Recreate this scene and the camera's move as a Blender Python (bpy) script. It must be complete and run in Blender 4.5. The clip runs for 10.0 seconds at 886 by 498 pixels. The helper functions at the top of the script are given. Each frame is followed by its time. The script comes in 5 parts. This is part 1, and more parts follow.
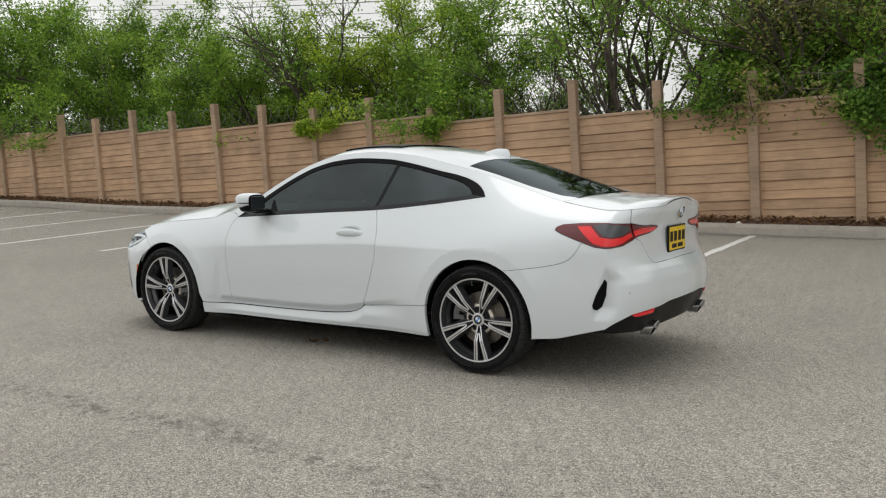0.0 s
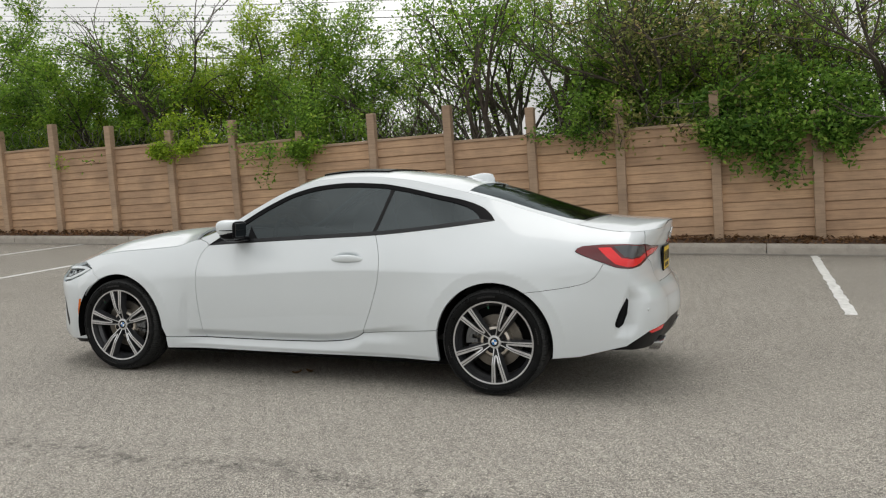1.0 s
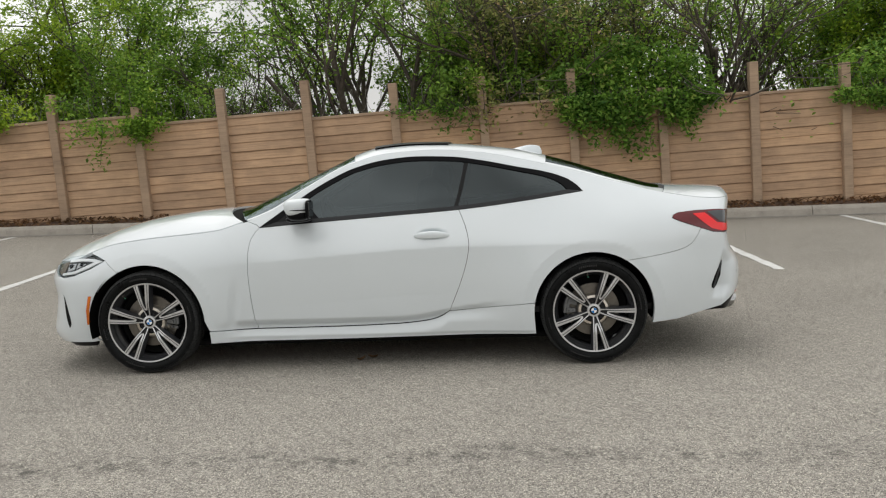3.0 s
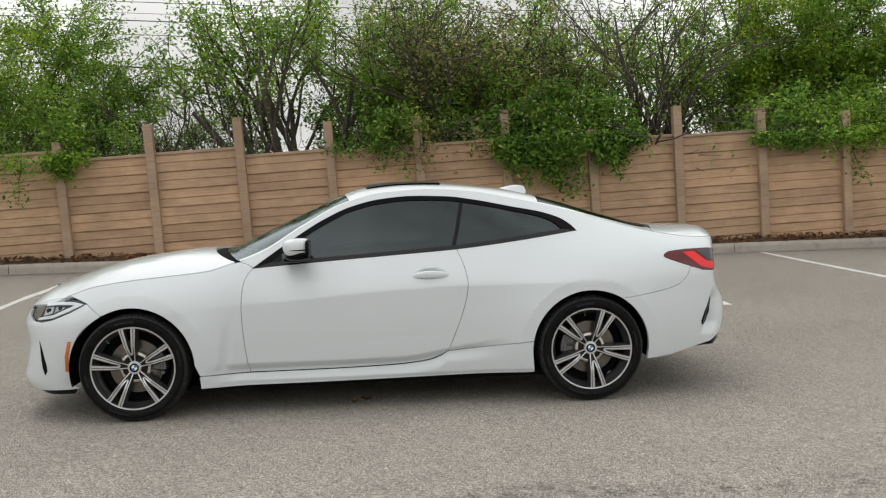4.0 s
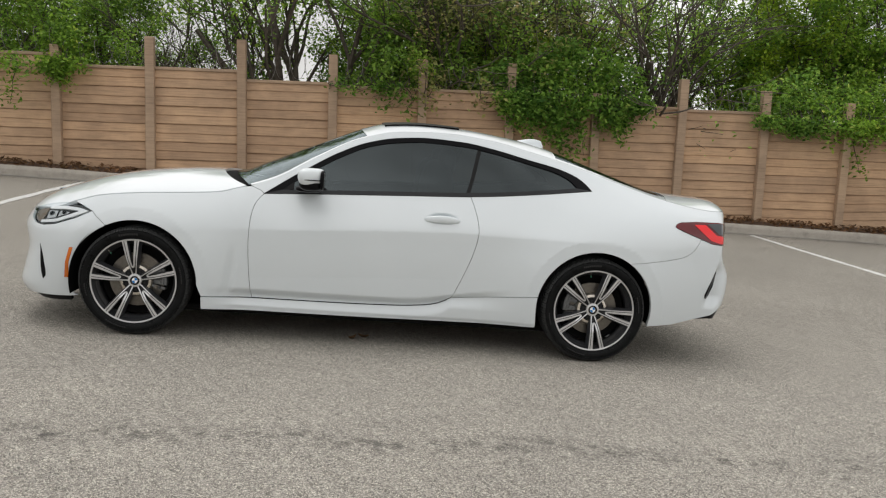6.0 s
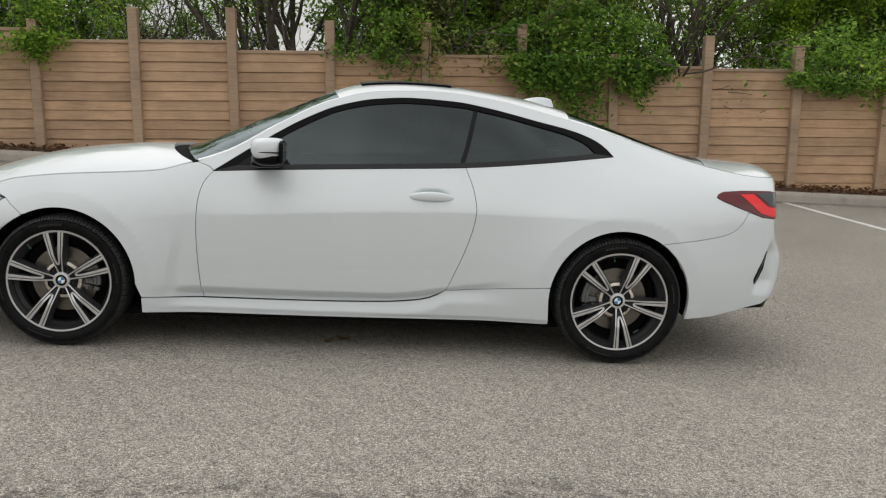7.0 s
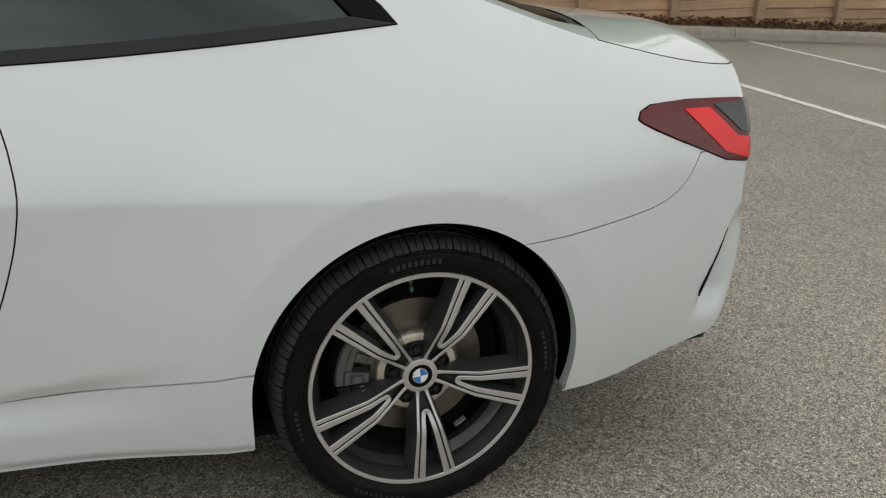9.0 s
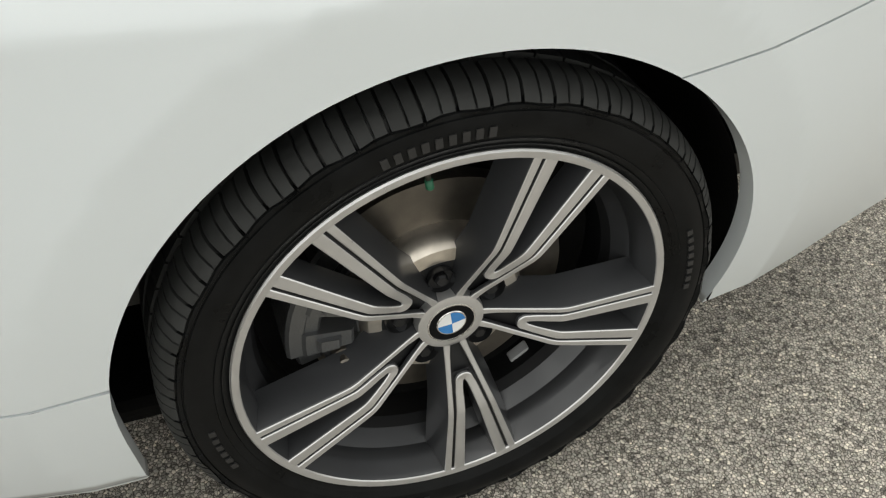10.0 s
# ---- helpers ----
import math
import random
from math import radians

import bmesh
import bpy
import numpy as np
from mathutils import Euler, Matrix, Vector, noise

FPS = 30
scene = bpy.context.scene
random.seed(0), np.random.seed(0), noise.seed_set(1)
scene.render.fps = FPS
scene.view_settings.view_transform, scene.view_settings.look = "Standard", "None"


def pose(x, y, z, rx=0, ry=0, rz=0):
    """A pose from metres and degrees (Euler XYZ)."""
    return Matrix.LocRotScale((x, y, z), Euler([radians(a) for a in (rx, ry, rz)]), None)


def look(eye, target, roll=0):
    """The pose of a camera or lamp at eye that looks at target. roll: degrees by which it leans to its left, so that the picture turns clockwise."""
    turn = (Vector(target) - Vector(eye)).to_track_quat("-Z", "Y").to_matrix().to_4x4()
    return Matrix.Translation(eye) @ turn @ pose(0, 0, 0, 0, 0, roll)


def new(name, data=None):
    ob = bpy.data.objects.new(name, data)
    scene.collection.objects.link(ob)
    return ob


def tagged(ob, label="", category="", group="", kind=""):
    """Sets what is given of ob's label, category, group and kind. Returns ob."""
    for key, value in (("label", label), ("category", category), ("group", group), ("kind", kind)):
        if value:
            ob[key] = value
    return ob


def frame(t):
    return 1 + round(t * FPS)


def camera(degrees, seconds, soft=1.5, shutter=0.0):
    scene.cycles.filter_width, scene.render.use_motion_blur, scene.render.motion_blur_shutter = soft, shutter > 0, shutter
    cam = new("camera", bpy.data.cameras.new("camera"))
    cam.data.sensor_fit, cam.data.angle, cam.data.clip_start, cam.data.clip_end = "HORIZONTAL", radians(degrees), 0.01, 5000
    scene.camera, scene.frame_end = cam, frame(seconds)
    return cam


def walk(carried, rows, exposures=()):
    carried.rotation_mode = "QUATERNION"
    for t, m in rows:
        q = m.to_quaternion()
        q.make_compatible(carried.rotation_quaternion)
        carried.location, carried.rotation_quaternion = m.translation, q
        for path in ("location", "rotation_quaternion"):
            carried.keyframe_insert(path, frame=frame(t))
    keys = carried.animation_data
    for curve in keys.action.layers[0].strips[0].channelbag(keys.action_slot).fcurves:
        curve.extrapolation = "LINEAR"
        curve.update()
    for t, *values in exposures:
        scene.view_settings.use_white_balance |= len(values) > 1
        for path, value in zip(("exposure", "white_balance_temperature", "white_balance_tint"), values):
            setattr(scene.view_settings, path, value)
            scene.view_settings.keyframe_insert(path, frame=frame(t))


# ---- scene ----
cam = camera(54.6, 10.0, soft=1.2)
PATH = [
    (0, (2.654, -5.342, 1.251), (1.568, -3.672, 1.066), -0.72),
    (0.5, (2.088, -5.618, 1.237), (1.193, -3.839, 1.049), -0.69),
    (1, (1.525, -5.911, 1.278), (0.836, -4.039, 1.14), -1.01),
    (1.5, (0.917, -6.058, 1.281), (0.386, -4.138, 1.107), -2.06),
    (2, (0.347, -6.223, 1.304), (-0.053, -4.276, 1.081), -2.92),
    (3.5, (-1.009, -6.23, 1.298), (-0.985, -4.237, 1.133), -1.86),
    (4, (-1.26, -6.22, 1.324), (-1.133, -4.227, 1.202), -1.91),
    (4.5, (-1.411, -6.293, 1.315), (-1.195, -4.314, 1.128), -0.15),
    (5, (-1.446, -6.309, 1.32), (-1.186, -4.337, 1.112), 1.77),
    (5.5, (-1.452, -6.28, 1.309), (-1.218, -4.307, 1.085), 3.43),
    (6, (-1.464, -6.166, 1.291), (-1.285, -4.189, 1.054), 4.53),
    (7.5, (-1.062, -4.549, 1.231), (-0.921, -2.588, 0.865), 2.20),
    (8, (-0.909, -3.857, 1.26), (-0.673, -1.927, 0.794), 2.48),
    (8.5, (-0.726, -3.182, 1.259), (-0.237, -1.328, 0.691), 3.00),
    (9, (-0.568, -2.49, 1.24), (0.093, -0.724, 0.572), 3.67),
    (9.5, (-0.374, -1.937, 1.16), (0.278, -0.333, 0.16), 2.51),
    (10, (-0.266, -1.516, 1.055), (0.286, -0.123, -0.269), 2.19),
]
# the paving is not level: TILT stands it into a world whose z is plumb
TILT = Vector((-0.0446, -0.0294, 1.0)).rotation_difference(Vector((0, 0, 1))).to_matrix().to_4x4()
walk(cam, [(t, TILT @ look(eye, target, roll)) for t, eye, target, roll in PATH],
     [(0, -0.03, 6420, 11), (3.5, 0.02, 6450, 11), (5.0, 0.02, 6460, 12), (6.2, 0.02, 6460, 12), (7.5, -0.17, 6480, 11), (8.5, -0.22, 6480, 10), (9.0, -0.25, 6560, 9), (9.5, -0.16, 6720, 7.5), (10.0, 0.37, 6620, 8)])

# ---- world, sun ----
world = bpy.data.worlds.new("overcast_sky")
scene.world = world
world.use_nodes = True
wn, wl = world.node_tree.nodes, world.node_tree.links
sky = wn.new("ShaderNodeTexSky")
sky.sky_type, sky.sun_disc = "NISHITA", False
sky.sun_elevation, sky.sun_rotation = radians(75.4), radians(320)
sky.air_density, sky.dust_density, sky.ozone_density = 1.0, 4.0, 0.6
grey = wn.new("ShaderNodeHueSaturation")
grey.inputs["Saturation"].default_value = 0.22
wl.new(sky.outputs[0], grey.inputs["Color"])
cloud = wn.new("ShaderNodeMix")
cloud.data_type = "RGBA"
cloud.inputs[0].default_value = 0.8
cloud.inputs[7].default_value = (7.6, 7.55, 7.2, 1)
wl.new(grey.outputs[0], cloud.inputs[6])
wl.new(cloud.outputs[2], wn["Background"].inputs["Color"])
# soft banks in the cloud deck
bank = wn.new("ShaderNodeTexNoise")
bank.inputs["Scale"].default_value, bank.inputs["Detail"].default_value = 2.2, 3.0
way = wn.new("ShaderNodeTexCoord")
wl.new(way.outputs["Generated"], bank.inputs["Vector"])
deck_light = wn.new("ShaderNodeMapRange")
deck_light.inputs[1].default_value, deck_light.inputs[2].default_value = 0.34, 0.66
deck_light.inputs[3].default_value, deck_light.inputs[4].default_value = 0.090, 0.196
wl.new(bank.outputs[0], deck_light.inputs[0])
wl.new(deck_light.outputs[0], wn["Background"].inputs["Strength"])
sun = new("sun", bpy.data.lights.new("sun", "SUN"))
sun.data.energy, sun.data.angle, sun.data.color = 0.5, radians(30), (1.0, 0.97, 0.92)
sun.matrix_world = look((-1.5, 1.8, 9.0), (0, 0, 0))

# ---- materials ----
def material(name):
    m = bpy.data.materials.new(name)
    m.use_nodes = True
    n = m.node_tree.nodes
    return m, n, m.node_tree.links, n["Principled BSDF"]


def tex(n, l, kind, scale, coord, **inputs):
    t = n.new(kind)
    l.new(coord, t.inputs["Vector"])
    t.inputs["Scale"].default_value = scale
    for k, v in inputs.items():
        t.inputs[k].default_value = v
    return t


def ramp(n, l, fac, *stops):
    r = n.new("ShaderNodeValToRGB")
    while len(r.color_ramp.elements) < len(stops):
        r.color_ramp.elements.new(0.5)
    for e, (p, c) in zip(r.color_ramp.elements, stops):
        e.position = p
        e.color = (*c, 1) if len(c) == 3 else c
    l.new(fac, r.inputs[0])
    return r.outputs[0]


def mix(n, l, fac, a, b, mode="MIX"):
    x = n.new("ShaderNodeMix")
    x.data_type, x.blend_type = "RGBA", mode
    for socket, v in ((x.inputs[0], fac), (x.inputs[6], a), (x.inputs[7], b)):
        if hasattr(v, "links"):
            l.new(v, socket)
        else:
            socket.default_value = v if isinstance(v, (int, float)) else (*v, 1)
    return x.outputs[2]


def bump(n, l, height, bsdf, strength, distance):
    b = n.new("ShaderNodeBump")
    b.inputs["Strength"].default_value, b.inputs["Distance"].default_value = strength, distance
    l.new(height, b.inputs["Height"])
    l.new(b.outputs[0], bsdf.inputs["Normal"])


def coords(n, which="Object"):
    return n.new("ShaderNodeTexCoord").outputs[which]


def plain(name, colour, rough, metal=0.0, coat=0.0, vary=0.12, scale=9.0, relief=0.0, grain=250.0, spec=0.5):
    """A surface of one colour with soft variation and, on request, a fine relief."""
    m, n, l, b = material(name)
    c = coords(n)
    t = tex(n, l, "ShaderNodeTexNoise", scale, c, Detail=5.0)
    lo, hi = [max(0, v * (1 - vary)) for v in colour], [min(1, v * (1 + vary)) for v in colour]
    l.new(ramp(n, l, t.outputs[0], (0.3, lo), (0.7, hi)), b.inputs["Base Color"])
    r = n.new("ShaderNodeMapRange")
    r.inputs[3].default_value, r.inputs[4].default_value = max(0.02, rough * 0.8), min(1, rough * 1.2)
    l.new(t.outputs[0], r.inputs[0])
    l.new(r.outputs[0], b.inputs["Roughness"])
    b.inputs["Metallic"].default_value, b.inputs["Coat Weight"].default_value = metal, coat
    b.inputs["Coat Roughness"].default_value = 0.03
    b.inputs["Specular IOR Level"].default_value = spec
    if relief:
        g = tex(n, l, "ShaderNodeTexNoise", grain, c, Detail=3.0)
        bump(n, l, g.outputs[0], b, 0.6, relief)
    return m


def paint_white():
    m, n, l, b = material("pearl_white_paint")
    c = coords(n)
    flake = tex(n, l, "ShaderNodeTexNoise", 900.0, c, Detail=2.0)
    dust = tex(n, l, "ShaderNodeTexNoise", 2.3, c, Detail=6.0)
    base = mix(n, l, dust.outputs[0], (0.628, 0.674, 0.700), (0.678, 0.722, 0.747))
    base = mix(n, l, 0.06, base, flake.outputs[1], "SOFT_LIGHT")
    l.new(base, b.inputs["Base Color"])
    b.inputs["Roughness"].default_value = 0.38
    b.inputs["Coat Weight"].default_value, b.inputs["Coat Roughness"].default_value = 1.0, 0.035
    b.inputs["Coat IOR"].default_value = 1.5
    return m


def asphalt():
    m, n, l, b = material("worn_asphalt")
    c0 = coords(n)
    shake = tex(n, l, "ShaderNodeTexNoise", 420.0, c0, Detail=2.0)
    warped = n.new("ShaderNodeVectorMath")
    warped.operation = "MULTIPLY_ADD"
    l.new(shake.outputs["Color"], warped.inputs[0])
    warped.inputs[1].default_value = (0.003, 0.003, 0.003)
    l.new(c0, warped.inputs[2])
    c = warped.outputs[0]
    stones = tex(n, l, "ShaderNodeTexVoronoi", 185.0, c, Randomness=1.0)
    joint = n.new("ShaderNodeTexVoronoi")
    joint.feature = "DISTANCE_TO_EDGE"
    joint.inputs["Scale"].default_value = 185.0
    l.new(c, joint.inputs["Vector"])
    fine = tex(n, l, "ShaderNodeTexVoronoi", 330.0, c, Randomness=1.0)
    grey1 = n.new("ShaderNodeSeparateColor")
    l.new(stones.outputs["Color"], grey1.inputs[0])
    grey2 = n.new("ShaderNodeSeparateColor")
    l.new(fine.outputs["Color"], grey2.inputs[0])
    a = ramp(n, l, grey1.outputs[0], (0.0, (0.15, 0.135, 0.122)), (0.2, (0.30, 0.292, 0.262)), (0.4, (0.44, 0.405, 0.372)), (0.6, (0.455, 0.452, 0.40)), (0.8, (0.57, 0.535, 0.49)), (1.0, (0.82, 0.79, 0.70)))
    f = ramp(n, l, grey2.outputs[0], (0.0, (0.14, 0.136, 0.128)), (0.6, (0.36, 0.346, 0.317)), (1.0, (0.64, 0.605, 0.54)))
    col = mix(n, l, 0.22, a, f)
    col = mix(n, l, 1.0, col, ramp(n, l, joint.outputs["Distance"], (0.0, (0.10, 0.097, 0.093)), (0.06, (0.33, 0.325, 0.315)), (0.14, (1.0, 1.0, 1.0))), "MULTIPLY")
    clump = tex(n, l, "ShaderNodeTexNoise", 62.0, c, Detail=3.0, Roughness=0.7)
    col = mix(n, l, 1.0, col, ramp(n, l, clump.outputs[0], (0.34, (0.92, 0.92, 0.92)), (0.5, (1.0, 1.0, 1.0)), (0.66, (1.09, 1.09, 1.08))), "MULTIPLY")
    big = tex(n, l, "ShaderNodeTexNoise", 0.35, c, Detail=7.0, Roughness=0.6)
    col = mix(n, l, 1.0, col, ramp(n, l, big.outputs[0], (0.3, (0.97, 0.955, 0.94)), (0.7, (1.13, 1.115, 1.10))), "MULTIPLY")
    mid = tex(n, l, "ShaderNodeTexNoise", 3.0, c, Detail=6.0, Roughness=0.65)
    col = mix(n, l, 1.0, col, ramp(n, l, mid.outputs[0], (0.32, (0.93, 0.93, 0.935)), (0.55, (1.0, 1.0, 1.0)), (0.72, (1.04, 1.04, 1.035))), "MULTIPLY")
    # coarser stones and small pits that still show from afar
    coarse = tex(n, l, "ShaderNodeTexVoronoi", 115.0, c, Randomness=1.0)
    grey3 = n.new("ShaderNodeSeparateColor")
    l.new(coarse.outputs["Color"], grey3.inputs[0])
    col = mix(n, l, 1.0, col, ramp(n, l, grey3.outputs[0], (0.0, (0.55, 0.55, 0.56)), (0.08, (0.74, 0.74, 0.75)), (0.2, (0.98, 0.98, 0.98)), (0.7, (1.03, 1.025, 1.02)), (1.0, (1.25, 1.24, 1.2))), "MULTIPLY")
    # sparse dark flecks where stones have come out
    fleck = tex(n, l, "ShaderNodeTexNoise", 34.0, c, Detail=5.0, Roughness=0.75)
    col = mix(n, l, 1.0, col, ramp(n, l, fleck.outputs[0], (0.0, (1, 1, 1)), (0.64, (1, 1, 1)), (0.70, (0.52, 0.52, 0.53))), "MULTIPLY")
    # the aisle is a little paler than the stalls, with a drifting edge
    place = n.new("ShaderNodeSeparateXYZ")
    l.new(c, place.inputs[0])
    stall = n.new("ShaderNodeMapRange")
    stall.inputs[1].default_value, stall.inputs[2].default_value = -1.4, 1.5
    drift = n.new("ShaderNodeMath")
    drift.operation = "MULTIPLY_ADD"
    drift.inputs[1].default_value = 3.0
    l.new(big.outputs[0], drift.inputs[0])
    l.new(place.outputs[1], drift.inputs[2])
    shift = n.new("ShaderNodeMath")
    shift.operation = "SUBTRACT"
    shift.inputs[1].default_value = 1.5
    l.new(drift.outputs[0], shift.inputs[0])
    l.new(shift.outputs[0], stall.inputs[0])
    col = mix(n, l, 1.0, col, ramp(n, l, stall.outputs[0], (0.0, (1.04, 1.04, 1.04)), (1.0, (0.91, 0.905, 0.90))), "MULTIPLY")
    # long scuffed seams of the paving machine, along the aisle
    warp = n.new("ShaderNodeMapping")
    warp.inputs["Scale"].default_value = (0.05, 0.36, 1.0)
    l.new(c, warp.inputs[0])
    seam = tex(n, l, "ShaderNodeTexNoise", 1.7, warp.outputs[0], Detail=9.0, Roughness=0.7)
    col = mix(n, l, 1.0, col, ramp(n, l, seam.outputs[0], (0.30, (0.9, 0.9, 0.905)), (0.45, (1.0, 1.0, 1.0)), (1.0, (1.0, 1.0, 1.0))), "MULTIPLY")
    # a ravelled seam that runs along the aisle, with pitted patches
    wig = tex(n, l, "ShaderNodeTexNoise", 0.9, c, Detail=4.0)
    xyz = n.new("ShaderNodeSeparateXYZ")
    l.new(c, xyz.inputs[0])
    off = n.new("ShaderNodeMath")
    off.operation = "MULTIPLY_ADD"
    off.inputs[1].default_value, off.inputs[2].default_value = 0.55, 2.33
    l.new(wig.outputs[0], off.inputs[0])
    pos = n.new("ShaderNodeMath")
    l.new(xyz.outputs[1], pos.inputs[0])
    l.new(off.outputs[0], pos.inputs[1])
    away = n.new("ShaderNodeMath")
    away.operation = "ABSOLUTE"
    l.new(pos.outputs[0], away.inputs[0])
    band = ramp(n, l, away.outputs[0], (0.0, (1, 1, 1)), (0.03, (0.8, 0.8, 0.8)), (0.16, (0, 0, 0)))
    pit = tex(n, l, "ShaderNodeTexNoise", 13.0, c, Detail=8.0, Roughness=0.8)
    pits = ramp(n, l, pit.outputs[0], (0.48, (0, 0, 0)), (0.60, (1, 1, 1)))
    mask = mix(n, l, 1.0, band, pits, "MULTIPLY")
    col = mix(n, l, mask, col, mix(n, l, 1.0, col, (0.34, 0.34, 0.35), "MULTIPLY"))
    l.new(col, b.inputs["Base Color"])
    b.inputs["Roughness"].default_value = 0.9
    b.inputs["Specular IOR Level"].default_value = 0.3
    bump(n, l, stones.outputs["Distance"], b, 0.6, -0.0018)
    return m


def concrete(name, colour, scale=6.0):
    m, n, l, b = material(name)
    c = coords(n)
    a = tex(n, l, "ShaderNodeTexNoise", scale, c, Detail=9.0, Roughness=0.7)
    g = tex(n, l, "ShaderNodeTexNoise", 160.0, c, Detail=3.0)
    col = ramp(n, l, a.outputs[0], (0.28, [v * 0.62 for v in colour]), (0.5, colour), (0.75, [v * 1.2 for v in colour]))
    col = mix(n, l, 0.3, col, ramp(n, l, g.outputs[0], (0.3, [v * 0.5 for v in colour]), (0.7, [v * 1.3 for v in colour])))
    l.new(col, b.inputs["Base Color"])
    b.inputs["Roughness"].default_value = 0.92
    bump(n, l, g.outputs[0], b, 0.5, 0.003)
    return m


def fence_board(name, colour):
    """Precast concrete with a wood grain along x; every board a little different."""
    m, n, l, b = material(name)
    c = coords(n)
    info = n.new("ShaderNodeObjectInfo")
    add = n.new("ShaderNodeVectorMath")
    add.operation = "MULTIPLY_ADD"
    l.new(info.outputs["Random"], add.inputs[0])
    add.inputs[1].default_value = (37, 11, 23)
    l.new(c, add.inputs[2])
    sq = n.new("ShaderNodeMapping")
    sq.inputs["Scale"].default_value = (0.9, 6.0, 14.0)
    l.new(add.outputs[0], sq.inputs[0])
    grain = tex(n, l, "ShaderNodeTexNoise", 3.0, sq.outputs[0], Detail=8.0, Roughness=0.65)
    blot = tex(n, l, "ShaderNodeTexNoise", 1.6, add.outputs[0], Detail=6.0, Roughness=0.6)
    col = ramp(n, l, grain.outputs[0], (0.25, [v * 0.70 for v in colour]), (0.5, colour), (0.78, [v * 1.15 for v in colour]))
    tone = ramp(n, l, info.outputs["Random"], (0.0, (0.88, 0.86, 0.85)), (0.5, (1.0, 1.0, 1.0)), (1.0, (1.1, 1.07, 1.03)))
    col = mix(n, l, 1.0, col, tone, "MULTIPLY")
    col = mix(n, l, 1.0, col, ramp(n, l, blot.outputs[0], (0.32, (0.76, 0.76, 0.78)), (0.6, (1.04, 1.04, 1.04))), "MULTIPLY")
    l.new(col, b.inputs["Base Color"])
    b.inputs["Roughness"].default_value = 0.88
    bump(n, l, grain.outputs[0], b, 0.6, 0.006)
    return m


def leaf(name, dark, light, dry=None):
    m, n, l, b = material(name)
    geo = n.new("ShaderNodeNewGeometry")
    stops = [(0.0, dark), (0.75, light)]
    if dry:
        stops += [(0.9, light), (1.0, dry)]
    col = ramp(n, l, geo.outputs["Random Per Island"], *stops)
    big = tex(n, l, "ShaderNodeTexNoise", 1.1, coords(n), Detail=4.0)
    col = mix(n, l, 1.0, col, ramp(n, l, big.outputs[0], (0.32, (0.62, 0.70, 0.66)), (0.68, (1.32, 1.24, 1.08))), "MULTIPLY")
    l.new(col, b.inputs["Base Color"])
    b.inputs["Roughness"].default_value = 0.5
    b.inputs["Specular IOR Level"].default_value = 0.22
    tr = n.new("ShaderNodeBsdfTranslucent")
    l.new(col, tr.inputs["Color"])
    ms = n.new("ShaderNodeMixShader")
    ms.inputs[0].default_value = 0.46
    l.new(b.outputs[0], ms.inputs[1])
    l.new(tr.outputs[0], ms.inputs[2])
    l.new(ms.outputs[0], n["Material Output"].inputs["Surface"])
    return m


def tinted_glass(name, tint, gloss=1.0, graze=0.9):
    """A thin pane: it lets a tinted part of the light through and mirrors the rest."""
    m, n, l, b = material(name)
    n.remove(b)
    clear = n.new("ShaderNodeBsdfTransparent")
    clear.inputs[0].default_value = (*tint, 1)
    gl = n.new("ShaderNodeBsdfGlossy")
    gl.inputs["Roughness"].default_value = 0.012
    gl.inputs["Color"].default_value = (0.80, 0.92, 0.96, 1)
    lw = n.new("ShaderNodeLayerWeight")
    lw.inputs["Blend"].default_value = 0.5
    power = n.new("ShaderNodeMath")
    power.operation = "POWER"
    power.inputs[1].default_value = 5.0
    l.new(lw.outputs["Facing"], power.inputs[0])
    fr = n.new("ShaderNodeMath")
    fr.operation = "MULTIPLY_ADD"
    fr.inputs[1].default_value, fr.inputs[2].default_value = graze, 0.045 * gloss
    l.new(power.outputs[0], fr.inputs[0])
    ms = n.new("ShaderNodeMixShader")
    l.new(fr.outputs[0], ms.inputs[0])
    l.new(clear.outputs[0], ms.inputs[1])
    l.new(gl.outputs[0], ms.inputs[2])
    l.new(ms.outputs[0], n["Material Output"].inputs["Surface"])
    return m


def worn_line():
    m, n, l, b = material("worn_road_paint")
    c = coords(n)
    st = tex(n, l, "ShaderNodeTexVoronoi", 140.0, c)
    a = tex(n, l, "ShaderNodeTexNoise", 14.0, c, Detail=9.0, Roughness=0.75)
    col = ramp(n, l, a.outputs[0], (0.30, (0.24, 0.235, 0.225)), (0.40, (0.55, 0.55, 0.53)), (0.6, (0.72, 0.72, 0.70)))
    l.new(col, b.inputs["Base Color"])
    b.inputs["Roughness"].default_value = 0.8
    bump(n, l, st.outputs["Distance"], b, 0.6, -0.003)
    return m


def tyre_rubber():
    m, n, l, b = material("tyre_rubber")
    c = coords(n)
    a = tex(n, l, "ShaderNodeTexNoise", 22.0, c, Detail=6.0)
    l.new(ramp(n, l, a.outputs[0], (0.3, (0.004, 0.0043, 0.0045)), (0.7, (0.008, 0.0085, 0.009))), b.inputs["Base Color"])
    l.new(ramp(n, l, a.outputs[0], (0.35, (0.26,) * 3), (0.7, (0.5,) * 3)), b.inputs["Roughness"])
    b.inputs["Specular IOR Level"].default_value = 0.11
    g = tex(n, l, "ShaderNodeTexNoise", 420.0, c, Detail=2.0)
    bump(n, l, g.outputs[0], b, 0.15, 0.0008)
    return m


